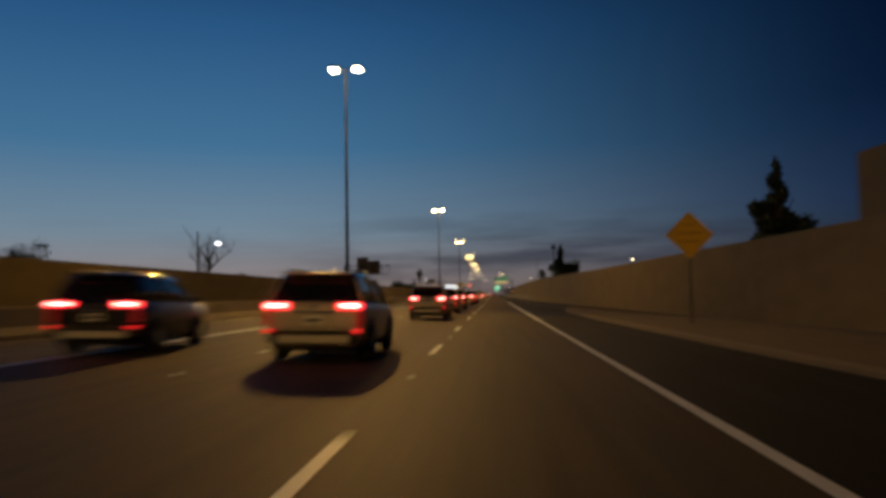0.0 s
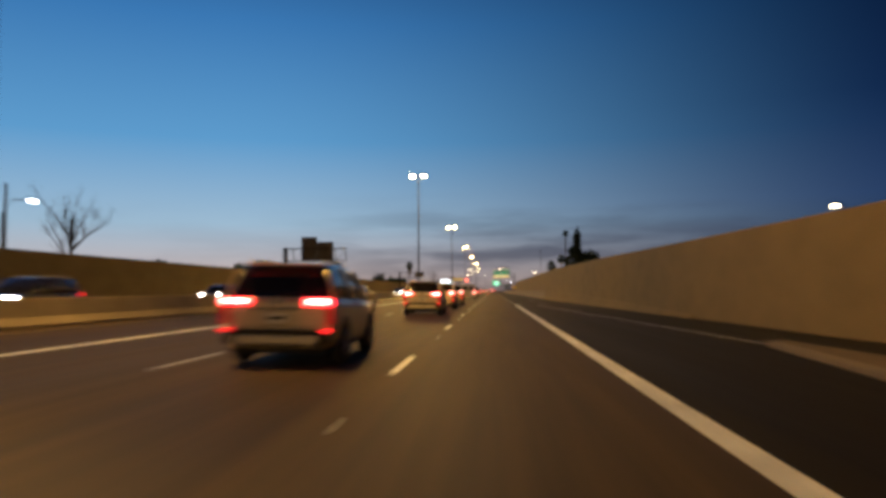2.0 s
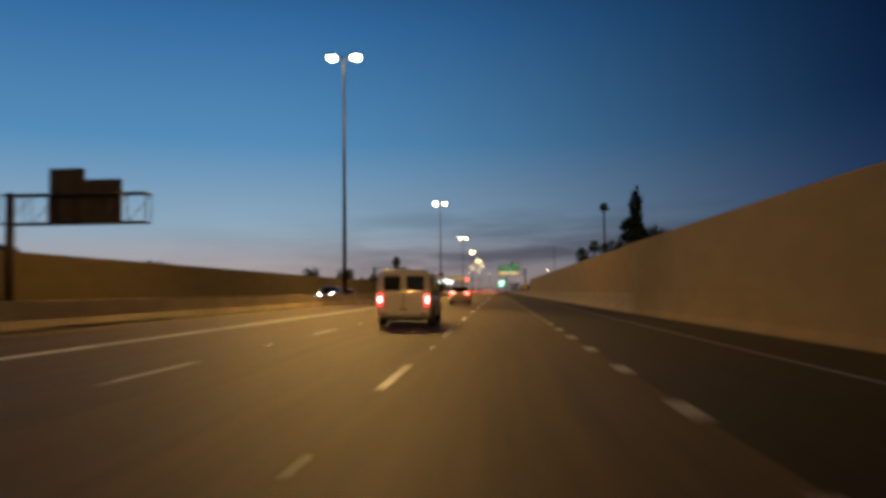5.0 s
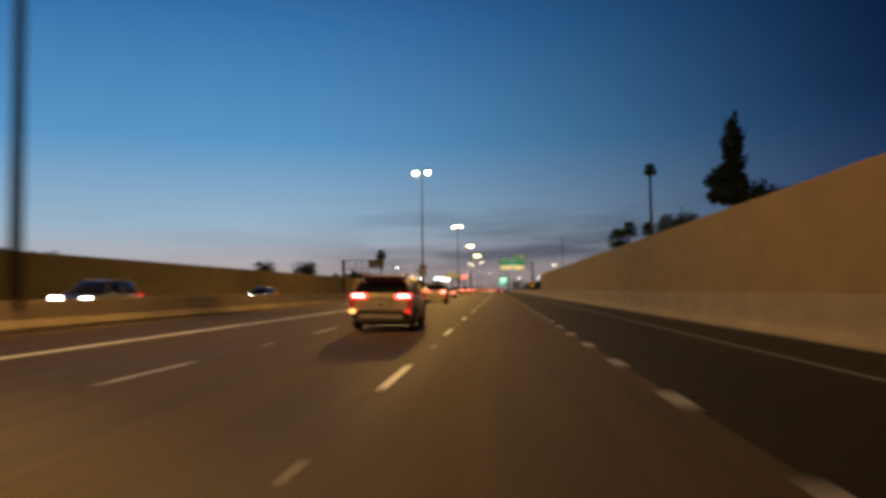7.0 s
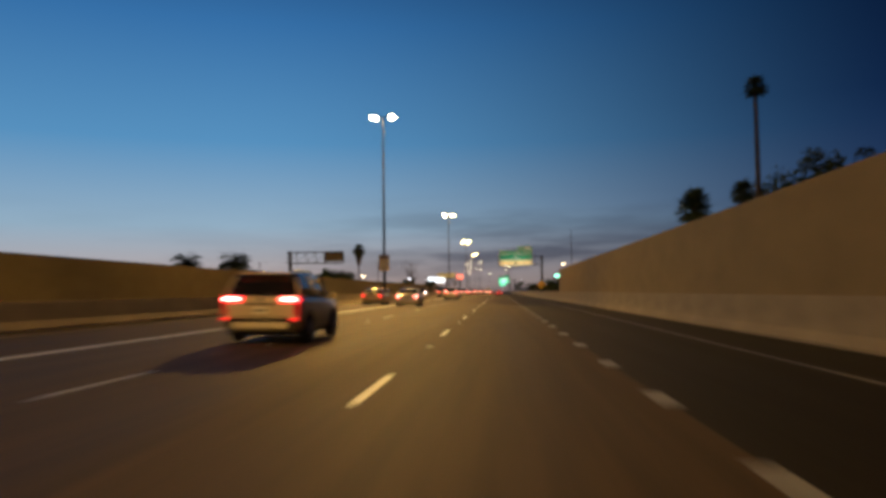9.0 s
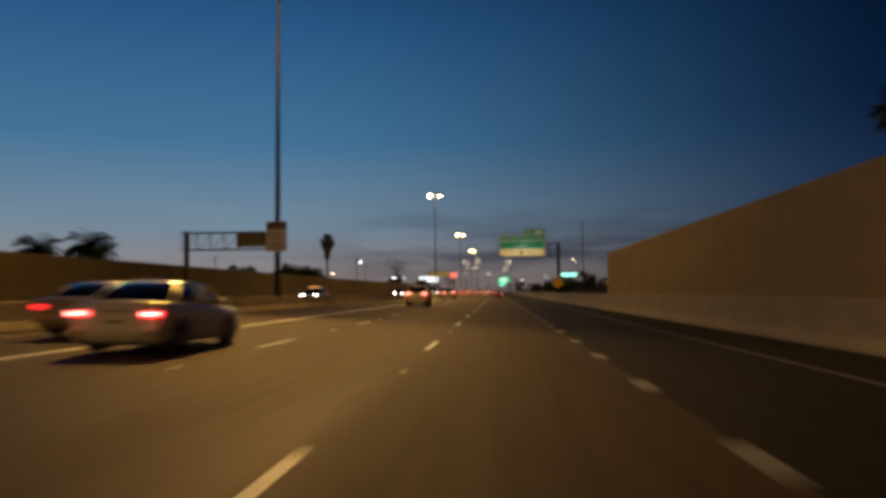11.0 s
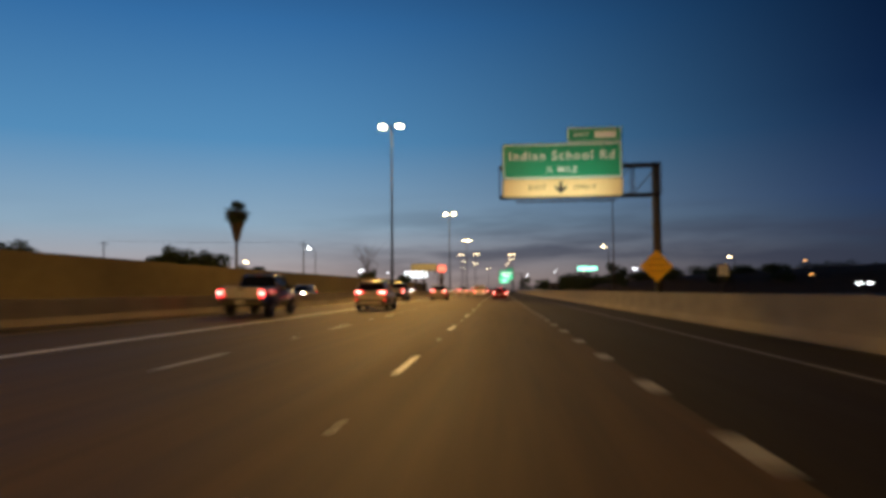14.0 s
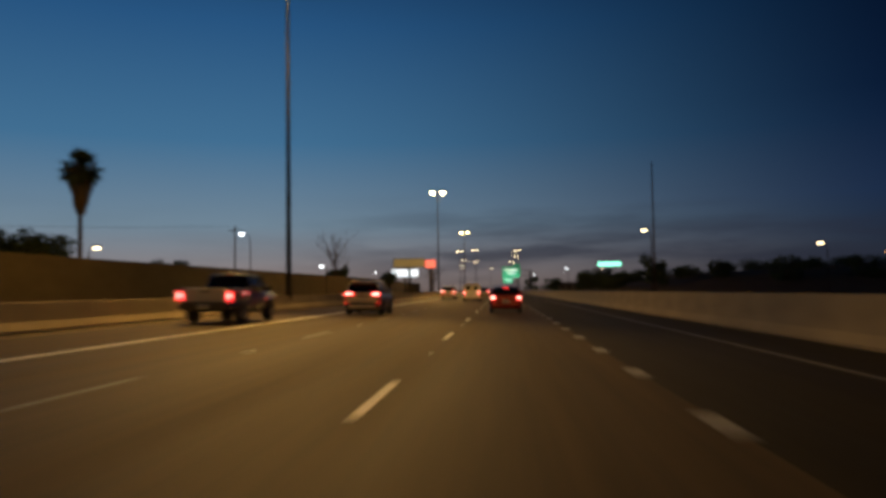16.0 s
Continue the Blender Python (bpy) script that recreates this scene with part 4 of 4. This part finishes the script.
for i in range(30):
    x = 24 + 6.2 * i + rng_row.uniform(-1.5, 1.5)
    y = 585 + 0.25 * x + rng_row.uniform(-18, 18)
    top = (6.4 + 3.8 * min(1.0, max(0.0, (x - 40) / 40))) * rng_row.uniform(0.82, 1.08)
    bush_tree(x, y, top, rng_row.uniform(7.5, 10.5), 130 + i, "dark bushy tree in the distant row beyond the barrier", low=0.16, n=20)

# ---- vehicles -----------------------------------------------------------------------


def lathe_x(profile, seg=20):
    """Turn a profile of (x, r) round the x axis."""
    return loft([[(x, r * math.cos(2 * math.pi * k / seg), r * math.sin(2 * math.pi * k / seg)) for k in range(seg)] for x, r in profile])


def wheel_parts(parent, x, y, r, wide, side):
    tyre_mesh = lathe_x([(-wide / 2, r * 0.62), (-wide / 2, r * 0.93), (-wide * 0.36, r), (wide * 0.36, r), (wide / 2, r * 0.93), (wide / 2, r * 0.62)])
    w = part("wheel", tyre_mesh, M["tyre"], parent, m=pose(x, y, r))
    rim = [lathe_x([(side * wide * 0.30, r * 0.60), (side * wide * 0.44, r * 0.62), (side * wide * 0.46, r * 0.56), (side * wide * 0.32, r * 0.50)], 18)]
    for k in range(5):
        a = 2 * math.pi * k / 5
        rim.append(tube([(side * wide * 0.42, 0, 0), (side * wide * 0.40, r * 0.57 * math.cos(a), r * 0.57 * math.sin(a))], [0.06, 0.035], 6))
    part("rim", joined(*rim), M["rim"], w, "alloy rim")


def body_loop(y, w, z0, z1, crown=0.03):
    zm = z0 + (z1 - z0) * 0.45
    half = [(0.86 * w, z0), (0.97 * w, z0 + 0.07), (w, zm), (0.985 * w, z1 - 0.14), (0.955 * w, z1 - 0.04), (0.90 * w, z1), (0.45 * w, z1 + crown)]
    return [(x, y, z) for x, z in half] + [(-x, y, z) for x, z in half[::-1]]


def cabin_loop(y, wb, zb, wr, zr):
    half = [(wb, zb), (wb + (wr - wb) * 0.5 + 0.015, zb + (zr - zb) * 0.5), (wr, zb + (zr - zb) * 0.90), (wr * 0.94, zb + (zr - zb) * 0.98), (wr * 0.5, zr)]
    return [(x, y, z) for x, z in half] + [(-x, y, z) for x, z in half[::-1]]


KINDS = {
    "sedan": dict(length=4.75, w=0.91, wheel=0.33, axles=(0.95, 3.75),
                  body=((0.0, 0.76, 0.42, 0.88), (0.06, 0.84, 0.30, 0.99), (0.30, 0.89, 0.24, 1.03), (1.0, 0.91, 0.20, 1.03), (2.2, 0.91, 0.19, 0.98), (3.4, 0.91, 0.20, 0.95),
                        (4.2, 0.89, 0.22, 0.86), (4.62, 0.82, 0.26, 0.74), (4.75, 0.66, 0.34, 0.62)),
                  cabin=((0.55, 0.80, 1.01, 0.76, 1.03), (1.05, 0.84, 1.00, 0.66, 1.30), (1.45, 0.85, 0.99, 0.63, 1.42), (2.0, 0.85, 0.97, 0.63, 1.455), (2.6, 0.85, 0.96, 0.63, 1.43),
                         (3.1, 0.84, 0.95, 0.68, 1.20), (3.55, 0.80, 0.93, 0.76, 0.95)),
                  roof=(1.25, 2.75), tail_z=0.80, tail=(0.58, 0.34, 0.13), plate_z=0.66),
    "suv": dict(length=4.70, w=0.945, wheel=0.37, axles=(0.98, 3.72),
                body=((0.0, 0.80, 0.50, 1.02), (0.05, 0.88, 0.36, 1.10), (0.25, 0.93, 0.30, 1.14), (1.0, 0.945, 0.27, 1.13), (2.4, 0.945, 0.27, 1.10), (3.4, 0.94, 0.27, 1.07),
                      (4.2, 0.92, 0.28, 1.00), (4.60, 0.86, 0.33, 0.86), (4.70, 0.72, 0.42, 0.72)),
                cabin=((0.10, 0.86, 1.10, 0.84, 1.12), (0.28, 0.87, 1.10, 0.73, 1.50), (0.42, 0.88, 1.10, 0.70, 1.66), (0.9, 0.88, 1.09, 0.69, 1.71), (1.9, 0.88, 1.08, 0.69, 1.73), (2.6, 0.88, 1.07, 0.68, 1.68),
                       (3.1, 0.87, 1.06, 0.74, 1.36), (3.5, 0.84, 1.04, 0.80, 1.07)),
                roof=(0.34, 2.75), tail_z=1.06, tail=(0.48, 0.48, 0.14), plate_z=0.80),
    "hatch": dict(length=4.2, w=0.89, wheel=0.33, axles=(0.75, 3.3),
                  body=((0.0, 0.78, 0.42, 0.92), (0.06, 0.85, 0.30, 1.00), (0.30, 0.88, 0.24, 1.03), (1.2, 0.89, 0.20, 1.02), (2.2, 0.89, 0.19, 0.99), (3.0, 0.89, 0.20, 0.96),
                        (3.7, 0.87, 0.22, 0.88), (4.1, 0.80, 0.26, 0.76), (4.2, 0.64, 0.34, 0.62)),
                  cabin=((0.12, 0.82, 1.00, 0.80, 1.02), (0.45, 0.84, 1.00, 0.68, 1.36), (0.75, 0.84, 1.00, 0.65, 1.48), (1.5, 0.84, 0.98, 0.64, 1.51), (2.2, 0.84, 0.97, 0.64, 1.47),
                         (2.7, 0.83, 0.96, 0.69, 1.22), (3.15, 0.80, 0.94, 0.76, 0.96)),
                  roof=(0.6, 2.35), tail_z=0.86, tail=(0.62, 0.26, 0.20), plate_z=0.68),
    "van": dict(length=5.4, w=0.98, wheel=0.36, axles=(1.15, 4.4),
                body=((0.0, 0.92, 0.42, 1.06), (0.05, 0.96, 0.34, 1.10), (0.4, 0.98, 0.28, 1.12), (2.0, 0.98, 0.26, 1.12), (4.2, 0.97, 0.26, 1.10), (4.9, 0.94, 0.28, 1.02), (5.3, 0.86, 0.34, 0.90), (5.4, 0.70, 0.44, 0.72)),
                cabin=((0.02, 0.93, 1.08, 0.91, 1.10), (0.06, 0.95, 1.08, 0.84, 1.95), (0.25, 0.95, 1.08, 0.80, 2.02), (2.0, 0.95, 1.08, 0.80, 2.06), (3.6, 0.95, 1.08, 0.79, 2.00), (4.2, 0.93, 1.08, 0.83, 1.55), (4.85, 0.90, 1.02, 0.86, 1.05)),
                roof=(0.15, 3.7), tail_z=0.95, tail=(0.80, 0.15, 0.42), plate_z=0.62),
}


def car(kind, name, label, paint, m, group="", brake=True, head=False, blinker=False):
    """A car with its tail at y = 0 and its nose towards +y."""
    k = KINDS[kind]
    L, W, wr = k["length"], k["w"], k["wheel"]
    t = thing(name, label, "car", m, group)
    body = part("body", loft([body_loop(*s) for s in k["body"]]), paint, t)
    solid = kind == "van"
    part("cabin", loft([cabin_loop(*s) for s in k["cabin"]]), paint if solid else M["glass_dark"], t, "" if solid else "dark tinted windows")
    # roof skin, proud of the glass
    y0, y1 = k["roof"]
    rs = []
    ys_c = [s[0] for s in k["cabin"]]
    for i in range(7):
        y = y0 + (y1 - y0) * i / 6
        wt, zt = np.interp(y, ys_c, [s[3] for s in k["cabin"]]), np.interp(y, ys_c, [s[4] for s in k["cabin"]])
        e = 0.03 if i in (0, 6) else 0.0
        rs.append([(x, y, z) for x, z in ((-wt * 0.97, zt - 0.10 - e), (-wt * 0.95, zt - 0.005 - e), (-wt * 0.5, zt + 0.018 - e), (wt * 0.5, zt + 0.018 - e), (wt * 0.95, zt - 0.005 - e), (wt * 0.97, zt - 0.10 - e))])
    part("roof", loft(rs), paint, t)
    # pillars from belt to roof
    cab = k["cabin"]
    for s in (-1, 1):
        def edge(y, f):
            wb, zb, wt, zt = (np.interp(y, ys_c, [c[j] for c in cab]) for j in (1, 2, 3, 4))
            return (s * (wb + (wt - wb) * f + 0.012), y, zb + (zt - zb) * f * 0.97)
        for ya, yb in ((cab[0][0] + 0.08, y0 + 0.05), ((y0 + y1) / 2 + 0.15, (y0 + y1) / 2 + 0.1), (cab[-1][0] - 0.1, y1 - 0.1)):
            a, b = edge(ya, 0.0), edge(yb, 0.93)
            part("pillar", tube([a, tuple((np.array(a) + np.array(b)) / 2 + np.array((s * 0.015, 0, 0))), b], 0.045, 6), paint, t)
        part("mirror", boxes((s * (W + 0.10), cab[-1][0] - 0.42, cab[-1][2] + 0.10, 0.20, 0.13, 0.15), bevel=0.04), paint, t)
        for ax in k["axles"]:
            arch = loft([[(s * (W + dx), ax + rr * math.cos(a), wr + rr * math.sin(a)) for a in [radians(-25 + 230 * j / 14) for j in range(15)]]
                         for dx, rr in ((-0.10, wr + 0.07), (0.012, wr + 0.07), (0.012, wr + 0.02), (-0.10, wr + 0.02))], cap=False, closed=False)
            part("wheel_arch", arch, M["black_trim"], t)
            wheel_parts(t, s * (W - 0.10), ax, wr, 0.22, s)
        # lamp clusters
        tx, tw, th = k["tail"]
        z = k["tail_z"]
        lamp = part("tail_light", boxes((s * (tx + tw / 2 - 0.04), 0.035, z, tw, 0.16, th), bevel=0.035), M["brake" if brake else "tail"], t, "glowing red tail light")
        if kind == "suv":
            # faint emission imitates the tail light's red glow on the corner
            part("lower_lens", boxes((s * 0.865, 0.05, z - 0.22, 0.13, 0.16, 0.28), bevel=0.03), M["tail_dim" if brake else "reflector"], lamp, "dim red lower lens, its faint glow imitating reflected light")
        part("lamp_core", boxes((s * (tx + tw / 2 - 0.03), -0.05, z + 0.01, tw * 0.72, 0.03, th * 0.52), bevel=0.012), M["brake_core" if brake else "brake"], lamp)
        # SUV reflectors glow to imitate headlight light thrown back; they are no lamps
        part("rear_reflector", boxes((s * (0.82 if kind == "suv" else 0.70), -0.02, 0.60 if kind == "suv" else 0.46, 0.18, 0.14, 0.045), bevel=0.01), M["tail" if kind == "suv" and brake else "reflector"], t)
        part("headlight", boxes((s * W * 0.70, L - 0.18, 0.66 if kind in ("sedan", "hatch") else 0.92, 0.34, 0.16, 0.14), bevel=0.04), M["headlamp" if head else "chrome"], t,
             "glowing white headlight" if head else "")
    if blinker:
        part("indicator", boxes((-W * 0.90, -0.07, 0.60, 0.15, 0.06, 0.10), bevel=0.02), M["lens_orange"], t, "lit amber indicator")
    zp = k["plate_z"]
    plate = part("licence_plate", boxes((0, -0.02, zp, 0.34, 0.02, 0.16), bevel=0.006), M["plate"], t, "pale licence plate")
    part("plate_bar", boxes((0, -0.033, zp, 0.26, 0.006, 0.06)), M["sign_black"], plate)
    part("rear_bumper", boxes((0, 0.06, 0.47, 2 * W * 0.92, 0.18, 0.20), bevel=0.06, seg=3), M["black_trim"] if kind == "suv" else paint, t)
    part("front_bumper", boxes((0, L - 0.10, 0.42, 2 * W * 0.88, 0.22, 0.26), bevel=0.07, seg=3), M["black_trim"], t)
    part("underbody", boxes((0, L / 2, 0.28, 2 * W * 0.8, L * 0.86, 0.16), bevel=0.05), M["black_trim"], t)
    if kind == "suv":
        for s in (-1, 1):
            part("roof_rail", tube([(s * 0.62, 0.55, 1.67), (s * 0.62, 0.66, 1.745), (s * 0.61, 1.5, 1.765), (s * 0.60, 2.3, 1.75), (s * 0.59, 2.45, 1.67)], 0.024, 6), M["satin"], t)
            part("rail_foot", boxes((s * 0.615, 1.5, 1.735, 0.05, 0.10, 0.06), bevel=0.01), M["black_trim"], t)
        part("rear_spoiler", boxes((0, 0.30, 1.675, 1.24, 0.24, 0.045), bevel=0.018), paint, t)
        part("skid_plate", boxes((0, -0.035, 0.45, 1.36, 0.06, 0.15), bevel=0.025), M["satin"], t, "pale satin bumper band")
        part("tailgate_trim", boxes((0, -0.02, 0.95, 0.80, 0.03, 0.05), bevel=0.012), M["chrome"], t)
        part("badge", lathe_x([(-0.01, 0.055), (0.01, 0.055)], 14), M["chrome"], t, m=pose(0, 0.0, 1.05, 0, 0, 90))
        part("bumper_step", boxes((0, -0.03, 0.585, 1.66, 0.10, 0.07), bevel=0.025), M["black_trim"], t)
        part("gate_seam", boxes((0, -0.003, 0.665, 1.30, 0.02, 0.012)), M["black_trim"], t)
        part("rear_wiper", tube([(0, 0.08, 1.16), (0.32, 0.10, 1.22)], 0.012, 5), M["black_trim"], t)
        part("exhaust", tube([(0.55, -0.02, 0.36), (0.55, 0.3, 0.36)], 0.045, 10), M["chrome"], t)
    if kind == "hatch" and brake:
        yb, zb = 0.50, 1.42
        part("third_brake_light", boxes((0, yb, zb, 0.26, 0.06, 0.04), bevel=0.01), M["brake"], t)
    if kind == "sedan":
        part("boot_trim", boxes((0, -0.012, 0.86, 0.60, 0.03, 0.035), bevel=0.01), M["chrome"], t)
        part("exhaust", tube([(0.5, -0.02, 0.30), (0.5, 0.3, 0.30)], 0.04, 10), M["chrome"], t)
    if kind == "van":
        for s in (-1, 1):
            part("rear_window", boxes((s * 0.41, 0.035, 1.52, 0.60, 0.05, 0.52), bevel=0.02), M["glass_dark"], t, "dark rear door window")
            for y, wide in ((1.3, 1.2), (2.7, 1.2), (3.75, 0.7)):
                part("side_window", boxes((s * 0.90, y, 1.52, 0.05, wide, 0.46), bevel=0.02), M["glass_dark"], t)
        part("door_seam", boxes((0, -0.002, 1.0, 0.02, 0.03, 1.3)), M["black_trim"], t)
        part("windscreen", boxes((0, 4.38, 1.42, 1.5, 0.06, 0.62), bevel=0.02), M["glass_dark"], t)
    return t


def pickup(label, paint, m, group=""):
    t = thing("pickup_truck", label, "pickup truck", m, group)
    W, L = 0.99, 5.7
    part("body", loft([body_loop(*s) for s in ((0.05, 0.95, 0.52, 0.86), (0.4, 0.98, 0.45, 0.90), (2.2, 0.99, 0.42, 0.92), (2.35, 0.99, 0.42, 1.22), (4.2, 0.99, 0.42, 1.22), (5.2, 0.96, 0.44, 1.16), (5.6, 0.88, 0.5, 1.0), (5.7, 0.74, 0.6, 0.84))]), paint, t)
    part("bed_floor", boxes((0, 1.15, 0.90, 1.8, 2.2, 0.06)), M["black_trim"], t)
    for s in (-1, 1):
        part("bed_side", boxes((s * 0.935, 1.15, 1.09, 0.11, 2.25, 0.46), bevel=0.04), paint, t)
        lamp = part("tail_light", boxes((s * 0.92, -0.01, 1.02, 0.16, 0.14, 0.36), bevel=0.03), M["brake"], t, "glowing red tail light")
        part("lamp_core", boxes((s * 0.92, -0.085, 1.04, 0.09, 0.02, 0.16), bevel=0.008), M["brake_core"], lamp)
        part("headlight", boxes((s * 0.76, 5.56, 0.96, 0.34, 0.16, 0.2), bevel=0.04), M["chrome"], t)
        part("mirror", boxes((s * 1.13, 3.95, 1.32, 0.22, 0.12, 0.26), bevel=0.05), M["black_trim"], t)
        for ax in (1.25, 4.7):
            wheel_parts(t, s * 0.88, ax, 0.40, 0.26, s)
            arch = loft([[(s * (W + dx), ax + rr * math.cos(a), 0.42 + rr * math.sin(a)) for a in [radians(-20 + 220 * j / 14) for j in range(15)]]
                         for dx, rr in ((-0.10, 0.50), (0.015, 0.50), (0.015, 0.44), (-0.10, 0.44))], cap=False, closed=False)
            part("wheel_arch", arch, M["black_trim"], t)
        part("door_handle", boxes((s * 1.0, 3.2, 1.08, 0.03, 0.16, 0.04), bevel=0.01), M["chrome"], t)
    gate = part("tailgate", boxes((0, 0.03, 1.06, 1.68, 0.09, 0.50), bevel=0.03), M["tailgate"], t, "pale tailgate")
    part("tailgate_handle", boxes((0, -0.02, 1.20, 0.24, 0.03, 0.09), bevel=0.012), M["black_trim"], gate)
    part("rear_bumper", boxes((0, -0.05, 0.64, 1.86, 0.22, 0.20), bevel=0.05, seg=3), M["steel_post"], t)
    plate = part("licence_plate", boxes((0, -0.17, 0.66, 0.34, 0.02, 0.16), bevel=0.006), M["plate"], t)
    part("plate_bar", boxes((0, -0.183, 0.66, 0.26, 0.006, 0.06)), M["sign_black"], plate)
    cab = ((2.32, 0.93, 1.20, 0.86, 1.24), (2.42, 0.93, 1.20, 0.76, 1.78), (2.7, 0.93, 1.20, 0.74, 1.88), (3.3, 0.93, 1.20, 0.74, 1.90), (3.8, 0.93, 1.20, 0.75, 1.80), (4.35, 0.92, 1.20, 0.86, 1.24))
    part("cabin", loft([cabin_loop(*s) for s in cab]), M["glass_dark"], t, "dark tinted windows")
    part("roof", loft([[(x, y, z) for x, z in ((-0.74, zt - 0.12), (-0.72, zt), (-0.3, zt + 0.03), (0.3, zt + 0.03), (0.72, zt), (0.74, zt - 0.12))] for y, zt in ((2.5, 1.80), (2.7, 1.88), (3.3, 1.90), (3.75, 1.83))]), paint, t)
    for s in (-1, 1):
        for a, b in (((0.94, 2.36, 1.2), (0.75, 2.5, 1.84)), ((0.95, 3.3, 1.2), (0.76, 3.3, 1.86)), ((0.93, 4.3, 1.22), (0.76, 3.75, 1.82))):
            part("pillar", tube([(s * a[0], a[1], a[2]), (s * b[0], b[1], b[2])], 0.05, 6), paint, t)
    part("third_brake_light", boxes((0, 2.44, 1.84, 0.30, 0.05, 0.04), bevel=0.01), M["reflector"], t)
    return t


M["tailgate"] = material("pale_tailgate_paint", (0.42, 0.41, 0.39), 0.35, 0.2, vary=0.05, coat=0.4)
champagne = car_paint("champagne_paint", (0.56, 0.49, 0.38), 0.34, 0.2)
black = car_paint("black_paint", (0.012, 0.012, 0.014))
silver = car_paint("silver_paint", (0.46, 0.46, 0.46), 0.30, 0.35)
white = car_paint("white_paint", (0.75, 0.73, 0.68), 0.35, 0.0)
beige = car_paint("beige_paint", (0.40, 0.34, 0.24), 0.32, 0.3)
red = car_paint("red_paint", (0.28, 0.015, 0.012))
slate = car_paint("slate_paint", (0.05, 0.06, 0.08))
grey = car_paint("grey_paint", (0.16, 0.16, 0.17), 0.3, 0.5)


def on_lane(x, y, turn=0.0, tilt=1.09):
    """A place on the pavement, leaning with its crossfall."""
    s = 1 if x > -12.75 else -1
    return pose(x, y, gz(x) + 0.004) @ pose(0, 0, 0, 0, s * tilt, turn)


car("suv", "sport_utility_car", "black SUV with lit brake lights drifting over the carpool line", black, on_lane(-6.75, 15.2, 3.0))
car("sedan", "sedan", "silver sedan with lit brake lights beside a champagne SUV", silver, on_lane(-6.0, 92.0))
car("van", "passenger_van", "white passenger van with dark rear door windows in the lane", white, on_lane(-1.75, 156.0), brake=True)
# one SUV repeated along the lanes, each copy placed to fit the camera's view
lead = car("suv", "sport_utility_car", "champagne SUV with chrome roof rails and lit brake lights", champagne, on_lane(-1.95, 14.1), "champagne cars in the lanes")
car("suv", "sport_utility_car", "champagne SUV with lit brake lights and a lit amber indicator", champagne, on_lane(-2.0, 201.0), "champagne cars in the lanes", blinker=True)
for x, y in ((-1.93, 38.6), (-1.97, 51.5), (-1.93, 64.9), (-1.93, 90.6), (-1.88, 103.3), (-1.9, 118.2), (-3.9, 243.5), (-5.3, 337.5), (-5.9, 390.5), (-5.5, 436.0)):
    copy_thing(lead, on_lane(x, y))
car("sedan", "sedan", "white sedan with lit brake lights in the middle lane", white, on_lane(-5.6, 286.5))
car("sedan", "sedan", "beige sedan in the carpool lane beside the median", beige, on_lane(-9.15, 291.0), brake=False)
truck = pickup("slate pickup truck with pale tailgate and lit brake lights", slate, on_lane(-9.15, 424.6), "pickup trucks in the carpool lane")
# same pickup again, placed to fit an earlier view
copy_thing(truck, on_lane(-9.5, 378.3))
car("hatch", "hatchback", "red hatchback with lit brake lights", red, on_lane(1.75, 440.5))
# same van again, further on, placed to fit a later view
car("van", "passenger_van", "white passenger van with dark rear windows", white, on_lane(-2.0, 487.0), brake=True)
car("suv", "sport_utility_car", "white SUV with lit brake lights in the far queue", white, on_lane(-5.5, 498), "cars in the far queue")
car("sedan", "sedan", "grey sedan with lit brake lights in the far queue", grey, on_lane(1.9, 522), "cars in the far queue")
car("suv", "sport_utility_car", "grey SUV with lit brake lights in the far queue", grey, on_lane(-1.8, 536), "cars in the far queue")
car("sedan", "sedan", "white sedan with lit brake lights in the far queue", white, on_lane(-9.1, 545), "cars in the far queue")
car("hatch", "hatchback", "silver hatchback with lit brake lights in the far queue", silver, on_lane(-5.4, 570), "cars in the far queue")
car("suv", "sport_utility_car", "black SUV with lit brake lights in the far queue", black, on_lane(1.8, 600), "cars in the far queue")
car("sedan", "sedan", "red sedan with lit brake lights in the far queue", red, on_lane(-1.7, 622), "cars in the far queue")
for i, (x, y, kind, paint, what) in enumerate(((-16.6, 84, "suv", black, "black SUV"), (-20.5, 116, "suv", grey, "grey SUV"), (-16.6, 214, "suv", grey, "grey SUV"), (-24.0, 262, "suv", black, "black SUV"),
                                               (-17.0, 352, "suv", black, "black SUV"), (-17.0, 420, "suv", grey, "grey SUV"),
                                               (-17.0, 505, "suv", black, "black SUV"), (-20.6, 545, "suv", grey, "grey SUV"), (-17.0, 640, "suv", grey, "grey SUV"))):
    # an SUV body stands in for a large dark truck with roof markers
    big = (x, y) == (-17.0, 352)
    t = car(kind, "sport_utility_car", "oncoming " + what + " with lit white headlights" + (" and amber roof markers, standing in for a truck" if big else ""), paint, on_lane(x, y, 180), "oncoming cars", brake=False, head=True)
    if big:
        for k in range(5):
            part("roof_marker_light", boxes((-0.5 + 0.25 * k, 2.5, 1.76, 0.13, 0.10, 0.07), bevel=0.02), M["lens_orange"], t, "lit amber marker light")
